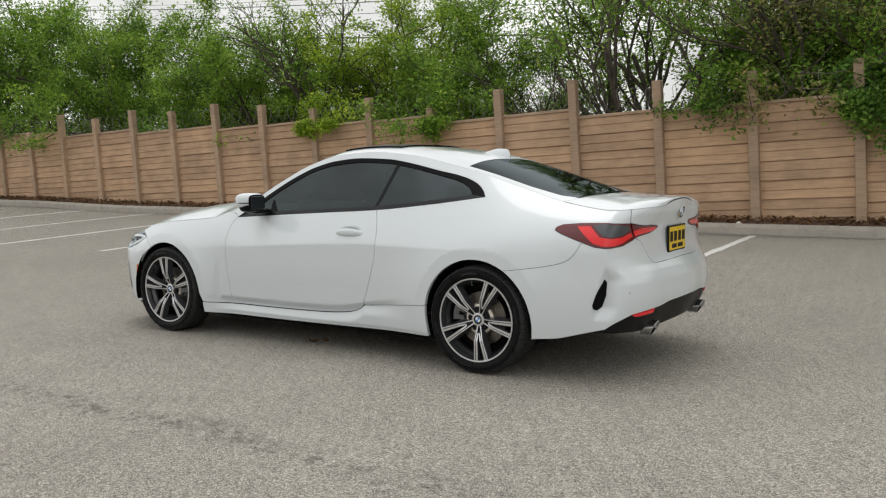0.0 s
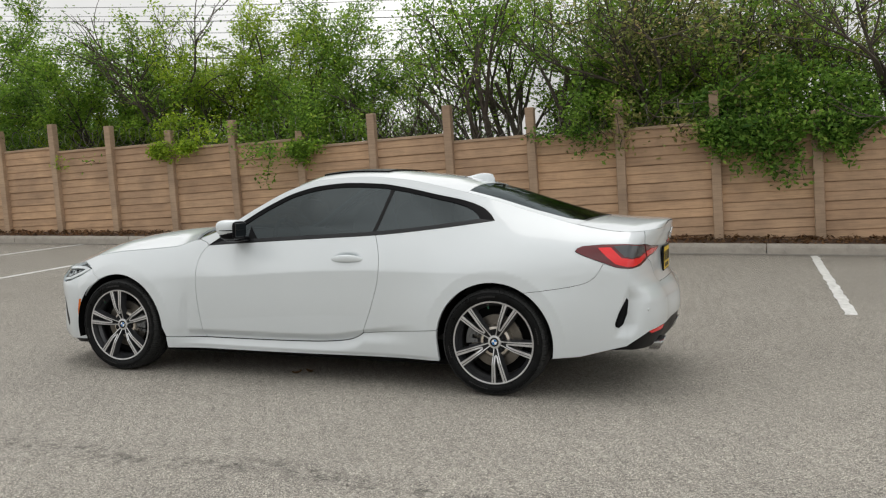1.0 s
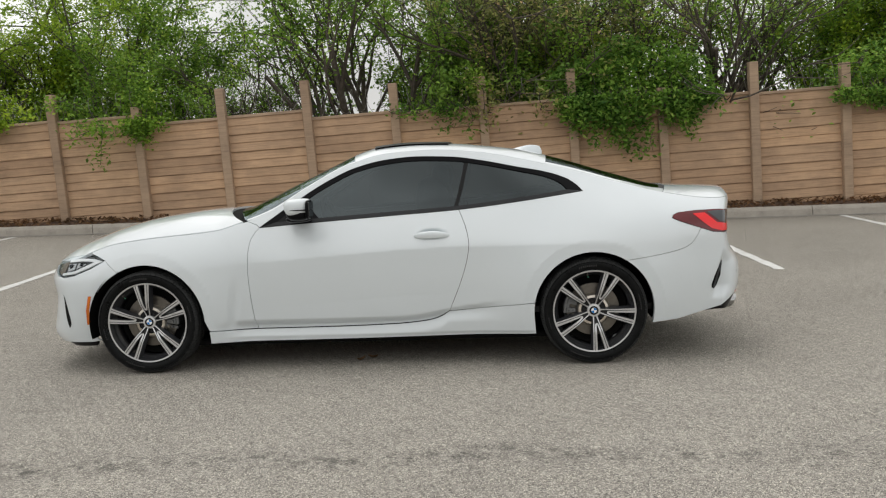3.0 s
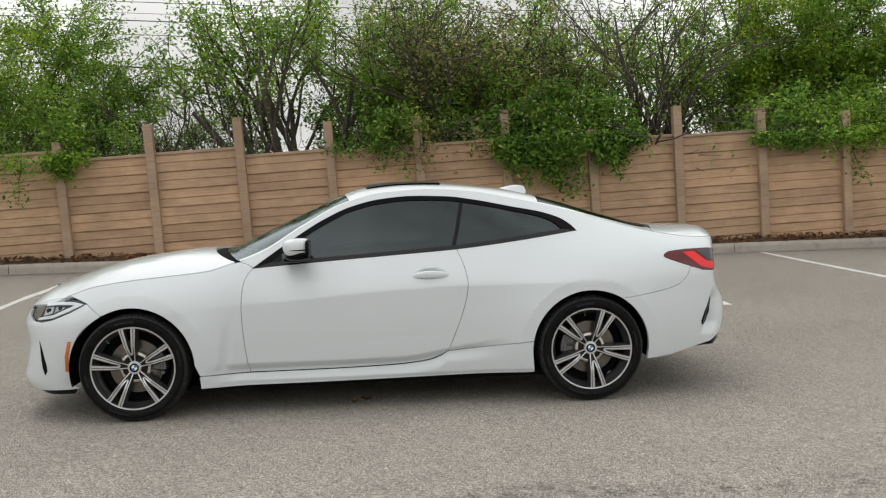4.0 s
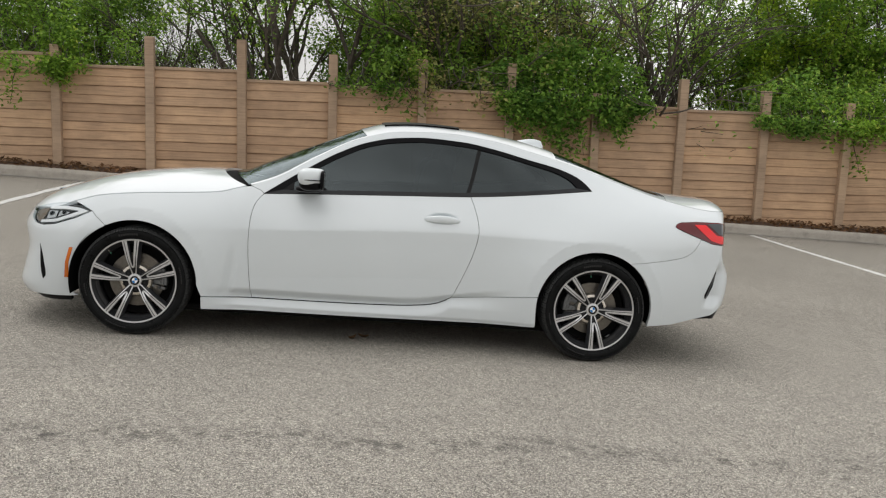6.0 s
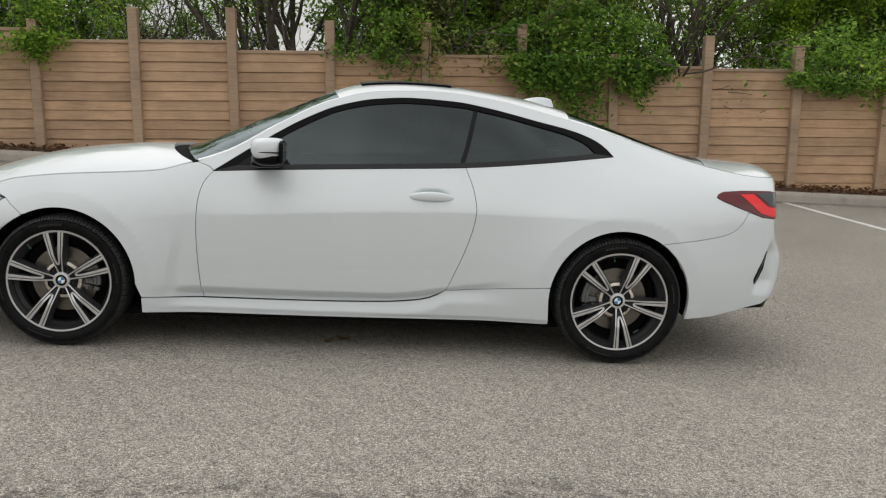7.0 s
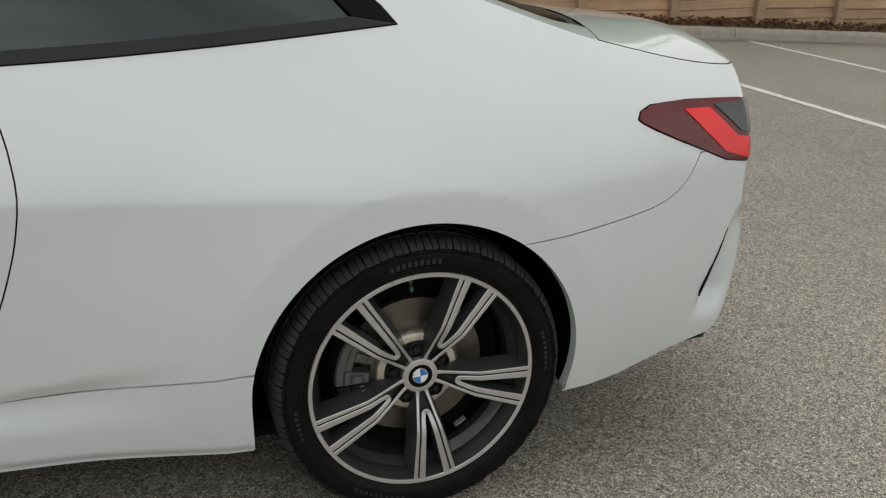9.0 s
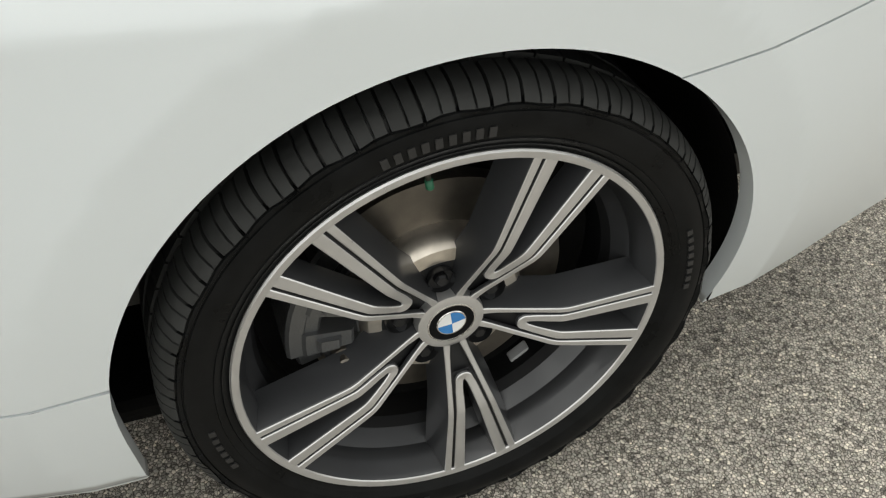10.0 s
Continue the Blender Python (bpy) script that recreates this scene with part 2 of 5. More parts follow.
WHITE = paint_white()
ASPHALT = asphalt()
KERB = concrete("kerb_concrete", (0.36, 0.33, 0.29))
BOARD = fence_board("wood_grain_concrete", (0.490, 0.327, 0.207))
POST = fence_board("concrete_post", (0.42, 0.302, 0.208))
LINE = worn_line()
TYRE = tyre_rubber()
TREAD = plain("grey_tread_rubber", (0.024, 0.025, 0.025), 0.62, vary=0.25, scale=30, spec=0.3)
GLASS = tinted_glass("tinted_side_glass", (0.085, 0.10, 0.10), 1.7)
SCREEN = tinted_glass("windscreen_glass", (0.24, 0.27, 0.26), 1.4)
REARGLASS = tinted_glass("tinted_rear_glass", (0.03, 0.033, 0.033), 0.4, 0.5)
GLOSSBLACK = plain("gloss_black_trim", (0.004, 0.004, 0.005), 0.3, spec=0.08)
SATIN = plain("satin_black_plastic", (0.008, 0.008, 0.0085), 0.45, relief=0.0003, grain=500, spec=0.16)
BELT = plain("belt_rubber", (0.014, 0.015, 0.017), 0.35, spec=0.3)
LINER = plain("wheel_arch_felt", (0.006, 0.006, 0.006), 0.95, relief=0.002, grain=180, spec=0.1)
CABIN = plain("dark_leather", (0.035, 0.034, 0.033), 0.5, relief=0.001, grain=260)
MACHINED = plain("machined_aluminium", (0.62, 0.622, 0.63), 0.30, metal=0.8, vary=0.05, scale=30)
ALLOYGREY = plain("dark_grey_alloy", (0.056, 0.058, 0.063), 0.34, metal=0.45, coat=0.5)
ALLOYBLACK = plain("groove_and_shade_black", (0.014, 0.0145, 0.016), 0.5, metal=0.3)
STEEL = plain("brake_steel", (0.17, 0.155, 0.135), 0.4, metal=0.85, vary=0.15, scale=40)
CASTIRON = plain("cast_caliper", (0.16, 0.165, 0.17), 0.34, metal=0.75, relief=0.001, grain=300)
CHROME = plain("chrome", (0.75, 0.76, 0.77), 0.08, metal=1.0, vary=0.03)
MIRRORGLASS = plain("dimmed_mirror", (0.16, 0.17, 0.18), 0.04, metal=1.0, vary=0.02)
DARKCHROME = plain("sooty_chrome", (0.42, 0.42, 0.42), 0.22, metal=1.0)
BLUE = plain("emblem_blue", (0.02, 0.19, 0.52), 0.2, coat=0.8)
EMBLEMWHITE = plain("emblem_white", (0.8, 0.82, 0.83), 0.2, coat=0.8)
DARKRED = plain("dark_red_lens", (0.11, 0.004, 0.008), 0.2, coat=0.35)
RED = plain("bright_red_lens", (0.80, 0.012, 0.016), 0.2, coat=0.35, vary=0.06)
SMOKED = plain("smoked_lens", (0.05, 0.054, 0.06), 0.2, coat=0.4)
AMBER = plain("amber_reflector", (0.68, 0.15, 0.008), 0.2, coat=0.8)
PLATE = plain("yellow_plate", (0.75, 0.52, 0.015), 0.4)
BARK = plain("bark", (0.085, 0.07, 0.055), 0.95, vary=0.4, scale=14, relief=0.01, grain=60)
WIRE = plain("black_cable", (0.02, 0.02, 0.02), 0.6)
RUSTWIRE = plain("galvanised_wire", (0.24, 0.22, 0.20), 0.5, metal=0.6)
MULCH = concrete("bark_mulch_soil", (0.10, 0.062, 0.042), 18.0)
LITTER = leaf("dry_leaf_litter", (0.07, 0.035, 0.02), (0.24, 0.14, 0.08))
LEAF_MID = leaf("mid_green_leaf", (0.085, 0.18, 0.028), (0.28, 0.46, 0.065), (0.45, 0.52, 0.10))
LEAF_DARK = leaf("dark_green_leaf", (0.07, 0.15, 0.03), (0.25, 0.41, 0.075))
LEAF_BRIGHT = leaf("bright_green_leaf", (0.16, 0.29, 0.028), (0.42, 0.56, 0.06))
LEAF_DRY = leaf("browning_leaf", (0.13, 0.155, 0.055), (0.34, 0.35, 0.13), (0.60, 0.42, 0.26))
LEAF_TWIG = leaf("grey_twig_leaf", (0.10, 0.10, 0.07), (0.22, 0.22, 0.13), (0.30, 0.24, 0.17))
LEAF_IVY = leaf("glossy_vine_leaf", (0.055, 0.14, 0.027), (0.24, 0.42, 0.075), (0.42, 0.54, 0.13))

# ---- helpers for meshes ----
def smooth(a, b, v):
    t = np.clip((np.asarray(v, float) - a) / (b - a), 0, 1)
    return t * t * (3 - 2 * t)


def mesh_object(name, verts, faces, mats, parent=None, label="", slots=None, soft=True, normals=None):
    me = bpy.data.meshes.new(name)
    me.from_pydata([tuple(map(float, v)) for v in verts], [], faces)
    for m in (mats if isinstance(mats, (list, tuple)) else [mats]):
        me.materials.append(m)
    if slots is not None:
        me.polygons.foreach_set("material_index", slots)
    me.polygons.foreach_set("use_smooth", [soft] * len(me.polygons))
    me.update()
    if normals is not None:
        me.normals_split_custom_set_from_vertices([tuple(map(float, v)) for v in normals])
    ob = new(name, me)
    if parent is not None:
        ob.parent = parent
    return tagged(ob, label)


def part(name, bm, mat, parent, label="", soft=False):
    """One mesh object from a bmesh, under a thing or a part."""
    me = bpy.data.meshes.new(name)
    bm.to_mesh(me)
    bm.free()
    me.materials.append(mat)
    me.polygons.foreach_set("use_smooth", [soft] * len(me.polygons))
    ob = new(name, me)
    ob.parent = parent
    return tagged(ob, label)


def box(x0, x1, y0, y1, z0, z1, bevel=0.0, segments=1):
    bm = bmesh.new()
    bmesh.ops.create_cube(bm, size=1)
    for v in bm.verts:
        v.co = ((x0 + x1) / 2 + v.co.x * (x1 - x0), (y0 + y1) / 2 + v.co.y * (y1 - y0), (z0 + z1) / 2 + v.co.z * (z1 - z0))
    if bevel:
        bmesh.ops.bevel(bm, geom=bm.edges[:], offset=bevel, segments=segments, affect="EDGES")
    return bm


def tube(points, radii, sides=6):
    """Vertices and faces of a tapered tube along points."""
    verts, faces = [], []
    pts = [Vector(p) for p in points]
    for i, p in enumerate(pts):
        d = (pts[min(i + 1, len(pts) - 1)] - pts[max(i - 1, 0)])
        d = d.normalized() if d.length > 1e-9 else Vector((0, 0, 1))
        a = d.cross(Vector((0.31, 0.17, 0.94)) if abs(d.z) < 0.95 else Vector((1, 0, 0))).normalized()
        b = d.cross(a)
        for k in range(sides):
            w = 2 * math.pi * k / sides
            verts.append(p + (a * math.cos(w) + b * math.sin(w)) * radii[i])
    for i in range(len(pts) - 1):
        for k in range(sides):
            j = (k + 1) % sides
            faces.append((i * sides + k, i * sides + j, (i + 1) * sides + j, (i + 1) * sides + k))
    faces.append(tuple(range(sides - 1, -1, -1)))
    faces.append(tuple(range((len(pts) - 1) * sides, len(pts) * sides)))
    return verts, faces


# ---- the lot: a paved slope that falls along the car and towards the fence ----
def swell(x, y):
    """How far the paving rises above the plane on which the car stands."""
    rise = 0.0233 * (min(y, 14.0) + 0.16) * smooth(0.2, 2.2, y)
    return rise + smooth(1.0, 8.0, y) * (0.085 * smooth(-0.5, -7.0, x) + 0.10 * smooth(-15.0, -21.0, x))


def lot(x, y, h=0.0):
    return TILT @ Vector((x, y, float(swell(x, y)) + h))


def fence_y(x):
    return 8.90 - 0.0059 * (x + 5.17)


def kerb_y(x):
    return fence_y(x) - 0.645


def ground_sheet():
    xs = np.concatenate([[-900, -300, -120, -60], np.arange(-40, 30.1, 1.0), [60, 120, 300, 900]])
    ys = np.concatenate([[-900, -300, -120, -60, -30], np.arange(-14, 26.1, 0.5), [40, 70, 130, 300, 900]])
    verts = []
    for y in ys:
        for x in xs:
            v = lot(x, y)
            far = float(smooth(20, 300, math.hypot(x, y)))
            v.z = v.z * (1 - far) - 1.5 * far
            if y > 10.5:
                v.z = min(v.z, lot(x, 10.5).z) * (1 - far) - 1.5 * far
            verts.append(v)
    w = len(xs)
    faces = [(j * w + i, j * w + i + 1, (j + 1) * w + i + 1, (j + 1) * w + i) for j in range(len(ys) - 1) for i in range(w - 1)]
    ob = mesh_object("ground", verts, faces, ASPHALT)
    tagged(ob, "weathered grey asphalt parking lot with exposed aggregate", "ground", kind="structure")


ground_sheet()


def strip(name, outline, h, mat, along):
    """A thin painted strip over the paving: outline(s) gives two edges for each s in along."""
    verts, faces = [], []
    for s in along:
        a, b = outline(s)
        verts += [lot(*a, h), lot(*b, h)]
    for i in range(len(along) - 1):
        faces.append((2 * i, 2 * i + 1, 2 * i + 3, 2 * i + 2))
    return mesh_object(name, verts, faces, mat)


for k in range(-6, 6):
    lx = -0.44 + 2.775 * k
    rnd = random.Random(k)
    wob = [rnd.uniform(-0.012, 0.012) for _ in range(60)]
    end = kerb_y(lx) - 0.20

    def edges(s, lx=lx, wob=wob, end=end):
        i = int(s * 40)
        y = 2.68 + (end - 2.68) * s
        x = lx - 0.004 * (y - 3)
        return (x - 0.055 + wob[i], y), (x + 0.055 + wob[i + 3], y)
    ob = strip("parking_line", edges, 0.004, LINE, [i / 40 for i in range(41)])
    tagged(ob, "worn white painted parking stall line on asphalt", "road marking", "parking lines", "structure")


def kerb():
    base = tagged(new("kerb"), "pale cast concrete kerb edging the parking lot", "kerb", kind="structure")
    x = -38.0
    while x < 22:
        length = 3.05
        verts, faces = [], []
        prof = [(-0.0, -0.25), (0.0, -0.02), (0.012, 0.10), (0.03, 0.14), (0.055, 0.155), (0.17, 0.158), (0.18, 0.15), (0.18, -0.25)]
        stations = [x + 0.006 + (length - 0.012) * i / 6 for i in range(7)]
        for s in stations:
            for dy, h in prof:
                verts.append(lot(s, kerb_y(s), 0) + (TILT.to_3x3() @ Vector((0, dy, h))))
        m = len(prof)
        for i in range(6):
            for j in range(m):
                faces.append((i * m + j, i * m + (j + 1) % m, (i + 1) * m + (j + 1) % m, (i + 1) * m + j)[::-1])
        faces += [tuple(range(m)), tuple(range(7 * m - 1, 6 * m - 1, -1))]
        mesh_object("kerb_stone", verts, faces, KERB, base, soft=False)
        x += length
    # cast gutter strip in front of the kerb
    verts, faces = [], []
    st = np.arange(-38, 22.1, 1.0)
    for s in st:
        verts += [lot(s, kerb_y(s) - 0.20, 0.006), lot(s, kerb_y(s) + 0.01, 0.006)]
    for i in range(len(st) - 1):
        faces.append((2 * i, 2 * i + 2, 2 * i + 3, 2 * i + 1))
    mesh_object("gutter", verts, faces, concrete("gutter_concrete", (0.25, 0.235, 0.21), 3.0), base, "stained gutter strip")
    return base


kerb()


def bed():
    """The mulch bed between kerb and fence, with leaf litter."""
    rnd = np.random.RandomState(4)
    xs = np.arange(-38, 22.01, 0.16)
    vs = np.linspace(0.15, 1.6, 10)
    verts = []
    for x in xs:
        for v in vs:
            h = 0.13 + 0.06 * min(1, (v - 0.15) / 0.4) + rnd.uniform(-0.018, 0.018)
            verts.append(lot(x, kerb_y(x) + v, h))
    m = len(vs)
    faces = [(i * m + j, (i + 1) * m + j, (i + 1) * m + j + 1, i * m + j + 1) for i in range(len(xs) - 1) for j in range(m - 1)]
    ob = mesh_object("mulch_bed", verts, faces, MULCH)
    tagged(ob, "dark brown mulch bed between kerb and fence", "mulch", kind="structure")
    verts, faces = [], []
    for _ in range(9000):
        x = rnd.uniform(-30, 18)
        v = abs(rnd.normal(0.4, 0.2)) % 0.6 + 0.12
        p = lot(x, kerb_y(x) + v, 0.14 + 0.06 * min(1, (v - 0.15) / 0.4) + rnd.uniform(0.0, 0.05))
        r, a, t = rnd.uniform(0.02, 0.06), rnd.uniform(0, 6.28), rnd.uniform(-0.8, 0.8)
        d = Vector((math.cos(a), math.sin(a), t)) * r
        e = Vector((-math.sin(a), math.cos(a), rnd.uniform(-0.5, 0.5))) * r * 0.5
        k = len(verts)
        verts += [p - d, p + e, p + d, p - e]
        faces.append((k, k + 1, k + 2, k + 3))
    ob = mesh_object("leaf_litter", verts, faces, LITTER, soft=False)
    tagged(ob, "scattered dry brown leaves on the mulch", "leaf litter", kind="stuff")


bed()

# ---- fence: precast posts with lapped wood-grain boards, stepped down the slope ----
BAY = 1.5273
POST_W = 0.15
PANEL_H = 0.302
FIRST, LAST = -16, 13
# heights of the cap rails from bay to bay, and of the post tops that stand above them
CAP = {-10: 3.025, -9: 2.855, -8: 2.835, -7: 2.705, -6: 2.675, -5: 2.565, -4: 2.535, -3: 2.395, -2: 2.365, -1: 2.195, 0: 2.205, 1: 2.055, 2: 2.015, 3: 2.015, 4: 1.925,
       5: 1.865, 6: 1.835, 7: 1.665, 8: 1.665, 9: 1.515, 10: 1.485}
TOP = {-10: 3.085, -9: 3.445, -8: 3.205, -7: 3.285, -6: 3.125, -5: 3.155, -4: 2.985, -3: 2.765, -2: 2.835, -1: 2.495, 0: 2.685, 1: 2.695, 2: 2.515, 3: 2.495, 4: 2.495,
       5: 2.045, 6: 2.345, 7: 2.205, 8: 2.045, 9: 2.075}


def cap_height(k):
    if k in CAP:
        return CAP[k]
    return CAP[-10] - 0.075 * (k + 10) if k < -10 else CAP[10] - 0.075 * (k - 10)


def bay_point(k):
    """The foot of post k: bays of equal length along the fence."""
    x = -5.173 + BAY * k
    return x, fence_y(x)


def shared_mesh(name, bm, mat):
    me = bpy.data.meshes.new(name)
    bm.to_mesh(me)
    bm.free()
    me.materials.append(mat)
    return me


def panel_mesh(seed):
    """A cast panel of two false boards: each thin at its upper edge, proud at its lower one, with a wavy lip."""
    rnd = random.Random(seed)
    n = 10
    w = BAY - 0.10
    split = PANEL_H * rnd.uniform(0.48, 0.54)
    verts, faces = [], []
    for i in range(n + 1):
        x = -w / 2 + w * i / n
        lip, mid = rnd.uniform(-0.003, 0.003), rnd.uniform(-0.003, 0.003)
        verts += [(x, 0.000, PANEL_H - 0.003), (x, -0.016 - rnd.uniform(0, 0.003), split + 0.010 + mid), (x, -0.014, split + 0.003 + mid), (x, -0.002, split - 0.003 + mid),
                  (x, -0.021 - rnd.uniform(0, 0.003), 0.018 + lip), (x, -0.017, 0.007 + lip), (x, 0.006, 0.004), (x, 0.03, 0.0), (x, 0.03, PANEL_H - 0.003)]
    m = 9
    for i in range(n):
        for j in range(m):
            a, b = i * m + j, i * m + (j + 1) % m
            faces.append((a, b, b + m, a + m))
    faces += [tuple(range(m - 1, -1, -1)), tuple(n * m + j for j in range(m))]
    me = bpy.data.meshes.new("panel")
    me.from_pydata(verts, [], faces)
    me.materials.append(BOARD)
    return me


def fence():
    base = tagged(new("fence"), "tan precast concrete fence with wood-grain panels and tall posts", "fence", kind="structure")
    panels = [panel_mesh(s) for s in range(8)]
    rail = shared_mesh("cap_rail", box(-BAY / 2 + 0.06, BAY / 2 - 0.06, -0.035, 0.045, -0.05, 0.0, 0.006), POST)
    core = shared_mesh("panel_core", box(-BAY / 2 + 0.03, BAY / 2 - 0.03, 0.018, 0.05, -2.3, -0.03), BOARD)
    rnd = random.Random(11)
    for k in range(FIRST, LAST):
        pa, pb = lot(*bay_point(k)), lot(*bay_point(k + 1))
        mid, level = (pa + pb) / 2, cap_height(k)
        turn = math.atan2(pb.y - pa.y, pb.x - pa.x)
        ground = mid.z + 0.12
        for j in range(8):
            z = level - 0.045 - PANEL_H * (j + 1)
            if z < ground - 0.26:
                break
            ob = new("panel", panels[rnd.randrange(8)])
            ob.parent = base
            tip = rnd.choice((0, 0, 0, 0.003, -0.003, 0.006, -0.006))
            if k == 8 and j in (4, 5):
                tip = -0.035
            ob.matrix_basis = Matrix.LocRotScale((mid.x, mid.y + rnd.uniform(-0.006, 0.006), z), Euler((rnd.uniform(-.006, .006), tip, turn)), None)
        for name, me in (("panel_core", core), ("cap_rail", rail)):
            ob = new(name, me)
            ob.parent = base
            ob.matrix_basis = Matrix.LocRotScale((mid.x, mid.y, level), Euler((0, 0, turn)), None)
    for k in range(FIRST, LAST + 1):
        p = lot(*bay_point(k))
        top = TOP.get(k, max(cap_height(k), cap_height(k - 1)) + 0.45)
        ob = new("post", shared_mesh("post", box(-POST_W / 2, POST_W / 2, -0.075, 0.075, -0.4, top - p.z, 0.008), POST))
        ob.parent = base
        ob.matrix_basis = Matrix.LocRotScale((p.x, p.y - 0.035, p.z), Euler((0, rnd.uniform(-.006, .006), rnd.uniform(-0.02, 0.02))), None)


fence()


def razor_coil():
    """Coiled wire along the top of the fence."""
    pts = []
    for k in range(FIRST, LAST):
        xa, ya = bay_point(k)
        xb, yb = bay_point(k + 1)
        for i in range(60):
            s = i / 60
            a = 2 * math.pi * s * 6 + k
            p = lot(xa + (xb - xa) * s, ya + (yb - ya) * s)
            wob = 0.03 * math.sin(k * 3 + s * 9)
            pts.append(Vector((p.x + 0.05 * math.cos(a), p.y + 0.12 * math.cos(a) + 0.12, cap_height(k) + 0.2 + wob + 0.2 * math.sin(a))))
    v, f = tube(pts, [0.005] * len(pts), 3)
    ob = mesh_object("razor_wire", v, f, RUSTWIRE)
    tagged(ob, "coiled galvanised razor wire along the fence top", "razor wire")


razor_coil()

# ---- the car: white two-door coupe. x along it (nose at -x), rear axle at x = 0, left side at -y ----
RX, FX, HUB = 0.0, -2.851, 0.333
ARCH = 0.372


def curve(*knots):
    """A smooth monotone curve through (x, value) knots."""
    k = np.array(knots, float)
    x, y = k[:, 0], k[:, 1]
    h = np.diff(x)
    d = np.diff(y) / h
    m = np.zeros(len(x))
    m[1:-1] = np.where(d[:-1] * d[1:] > 0, 2 * d[:-1] * d[1:] / np.where(np.abs(d[:-1] + d[1:]) < 1e-12, 1, d[:-1] + d[1:]), 0)
    m[0], m[-1] = d[0], d[-1]

    def f(v):
        v = np.clip(np.asarray(v, float), x[0], x[-1])
        i = np.clip(np.searchsorted(x, v) - 1, 0, len(h) - 1)
        t = (v - x[i]) / h[i]
        return ((2 * t**3 - 3 * t**2 + 1) * y[i] + (t**3 - 2 * t**2 + t) * h[i] * m[i]
                + (-2 * t**3 + 3 * t**2) * y[i + 1] + (t**3 - t**2) * h[i] * m[i + 1])
    return f


XF, XC, LF, LR = -3.25, 0.80, 0.60, 0.40          # where the corners begin, and their unrolled lengths
UF, UR = XF - LF - 0.42, XC + LR + 0.58          # the unrolled middle of nose and tail
TAIL_BOW = .045          # how far the tail's plan bulges at the middle
y_max = curve((-3.25, .833), (-3.0, .865), (-2.85, .873), (-2.4, .882), (-1.5, .905), (-.7, .895), (-.2, .900), (.15, .902), (.45, .887), (.8, .846))
z_shoulder = curve((-3.25, .60), (-2.6, .655), (-2.2, .69), (-.77, .763), (-.2, .755), (.8, .72))
z_rail = curve((UF, .77), (-3.85, .715), (-3.4, .735), (-3.25, .782), (-3.09, .833), (-2.86, .865), (-2.55, .889), (-2.39, .905), (-2.25, .945), (-2.05, 1.015),
               (-1.8, 1.165), (-1.55, 1.295), (-1.3, 1.36), (-1.0, 1.375), (-.7, 1.35), (-.4, 1.29), (-.1, 1.215), (.2, 1.125), (.5, 1.045), (.8, 1.005), (1.1, 1.014), (1.2, 1.02), (1.258, 1.0277), (1.345, 1.0366), (1.49, 1.0457), (1.635, 1.0494), (UR, 1.05))
y_rail = curve((-3.25, .765), (-2.86, .80), (-2.39, .80), (-2.2, .80), (-2.05, .775), (-1.8, .70), (-1.55, .63), (-1.3, .60), (-1.0, .585), (-.7, .575),
               (-.4, .575), (-.1, .59), (.2, .62), (.5, .665), (.8, .70))
lean = curve((-3.25, 2.0), (-2.3, 1.8), (-1.9, 1.25), (-.4, 1.25), (.2, 1.9), (.8, 3.0))
x_tail = curve((.15, .86), (.2, .90), (.33, 1.018), (.42, 1.053), (.50, 1.063), (.58, 1.058), (.64, 1.032), (.69, .998), (.75, .978), (.85, .969), (.90, .978), (.94, .994), (1.0, 1.018), (1.06, 1.02))
x_nose = curve((.15, -3.58), (.20, -3.645), (.25, -3.665), (.35, -3.635), (.5, -3.60), (.62, -3.62), (.70, -3.59), (.80, -3.52))
door_low = curve((-2.152, .264), (-1.6, .268), (-1.25, .275), (-1.06, .290), (-.97, .312), (-.905, .352))
crease_z = curve((-2.4, .318), (-1.2, .324), (-.9, .365), (-.5, .43))


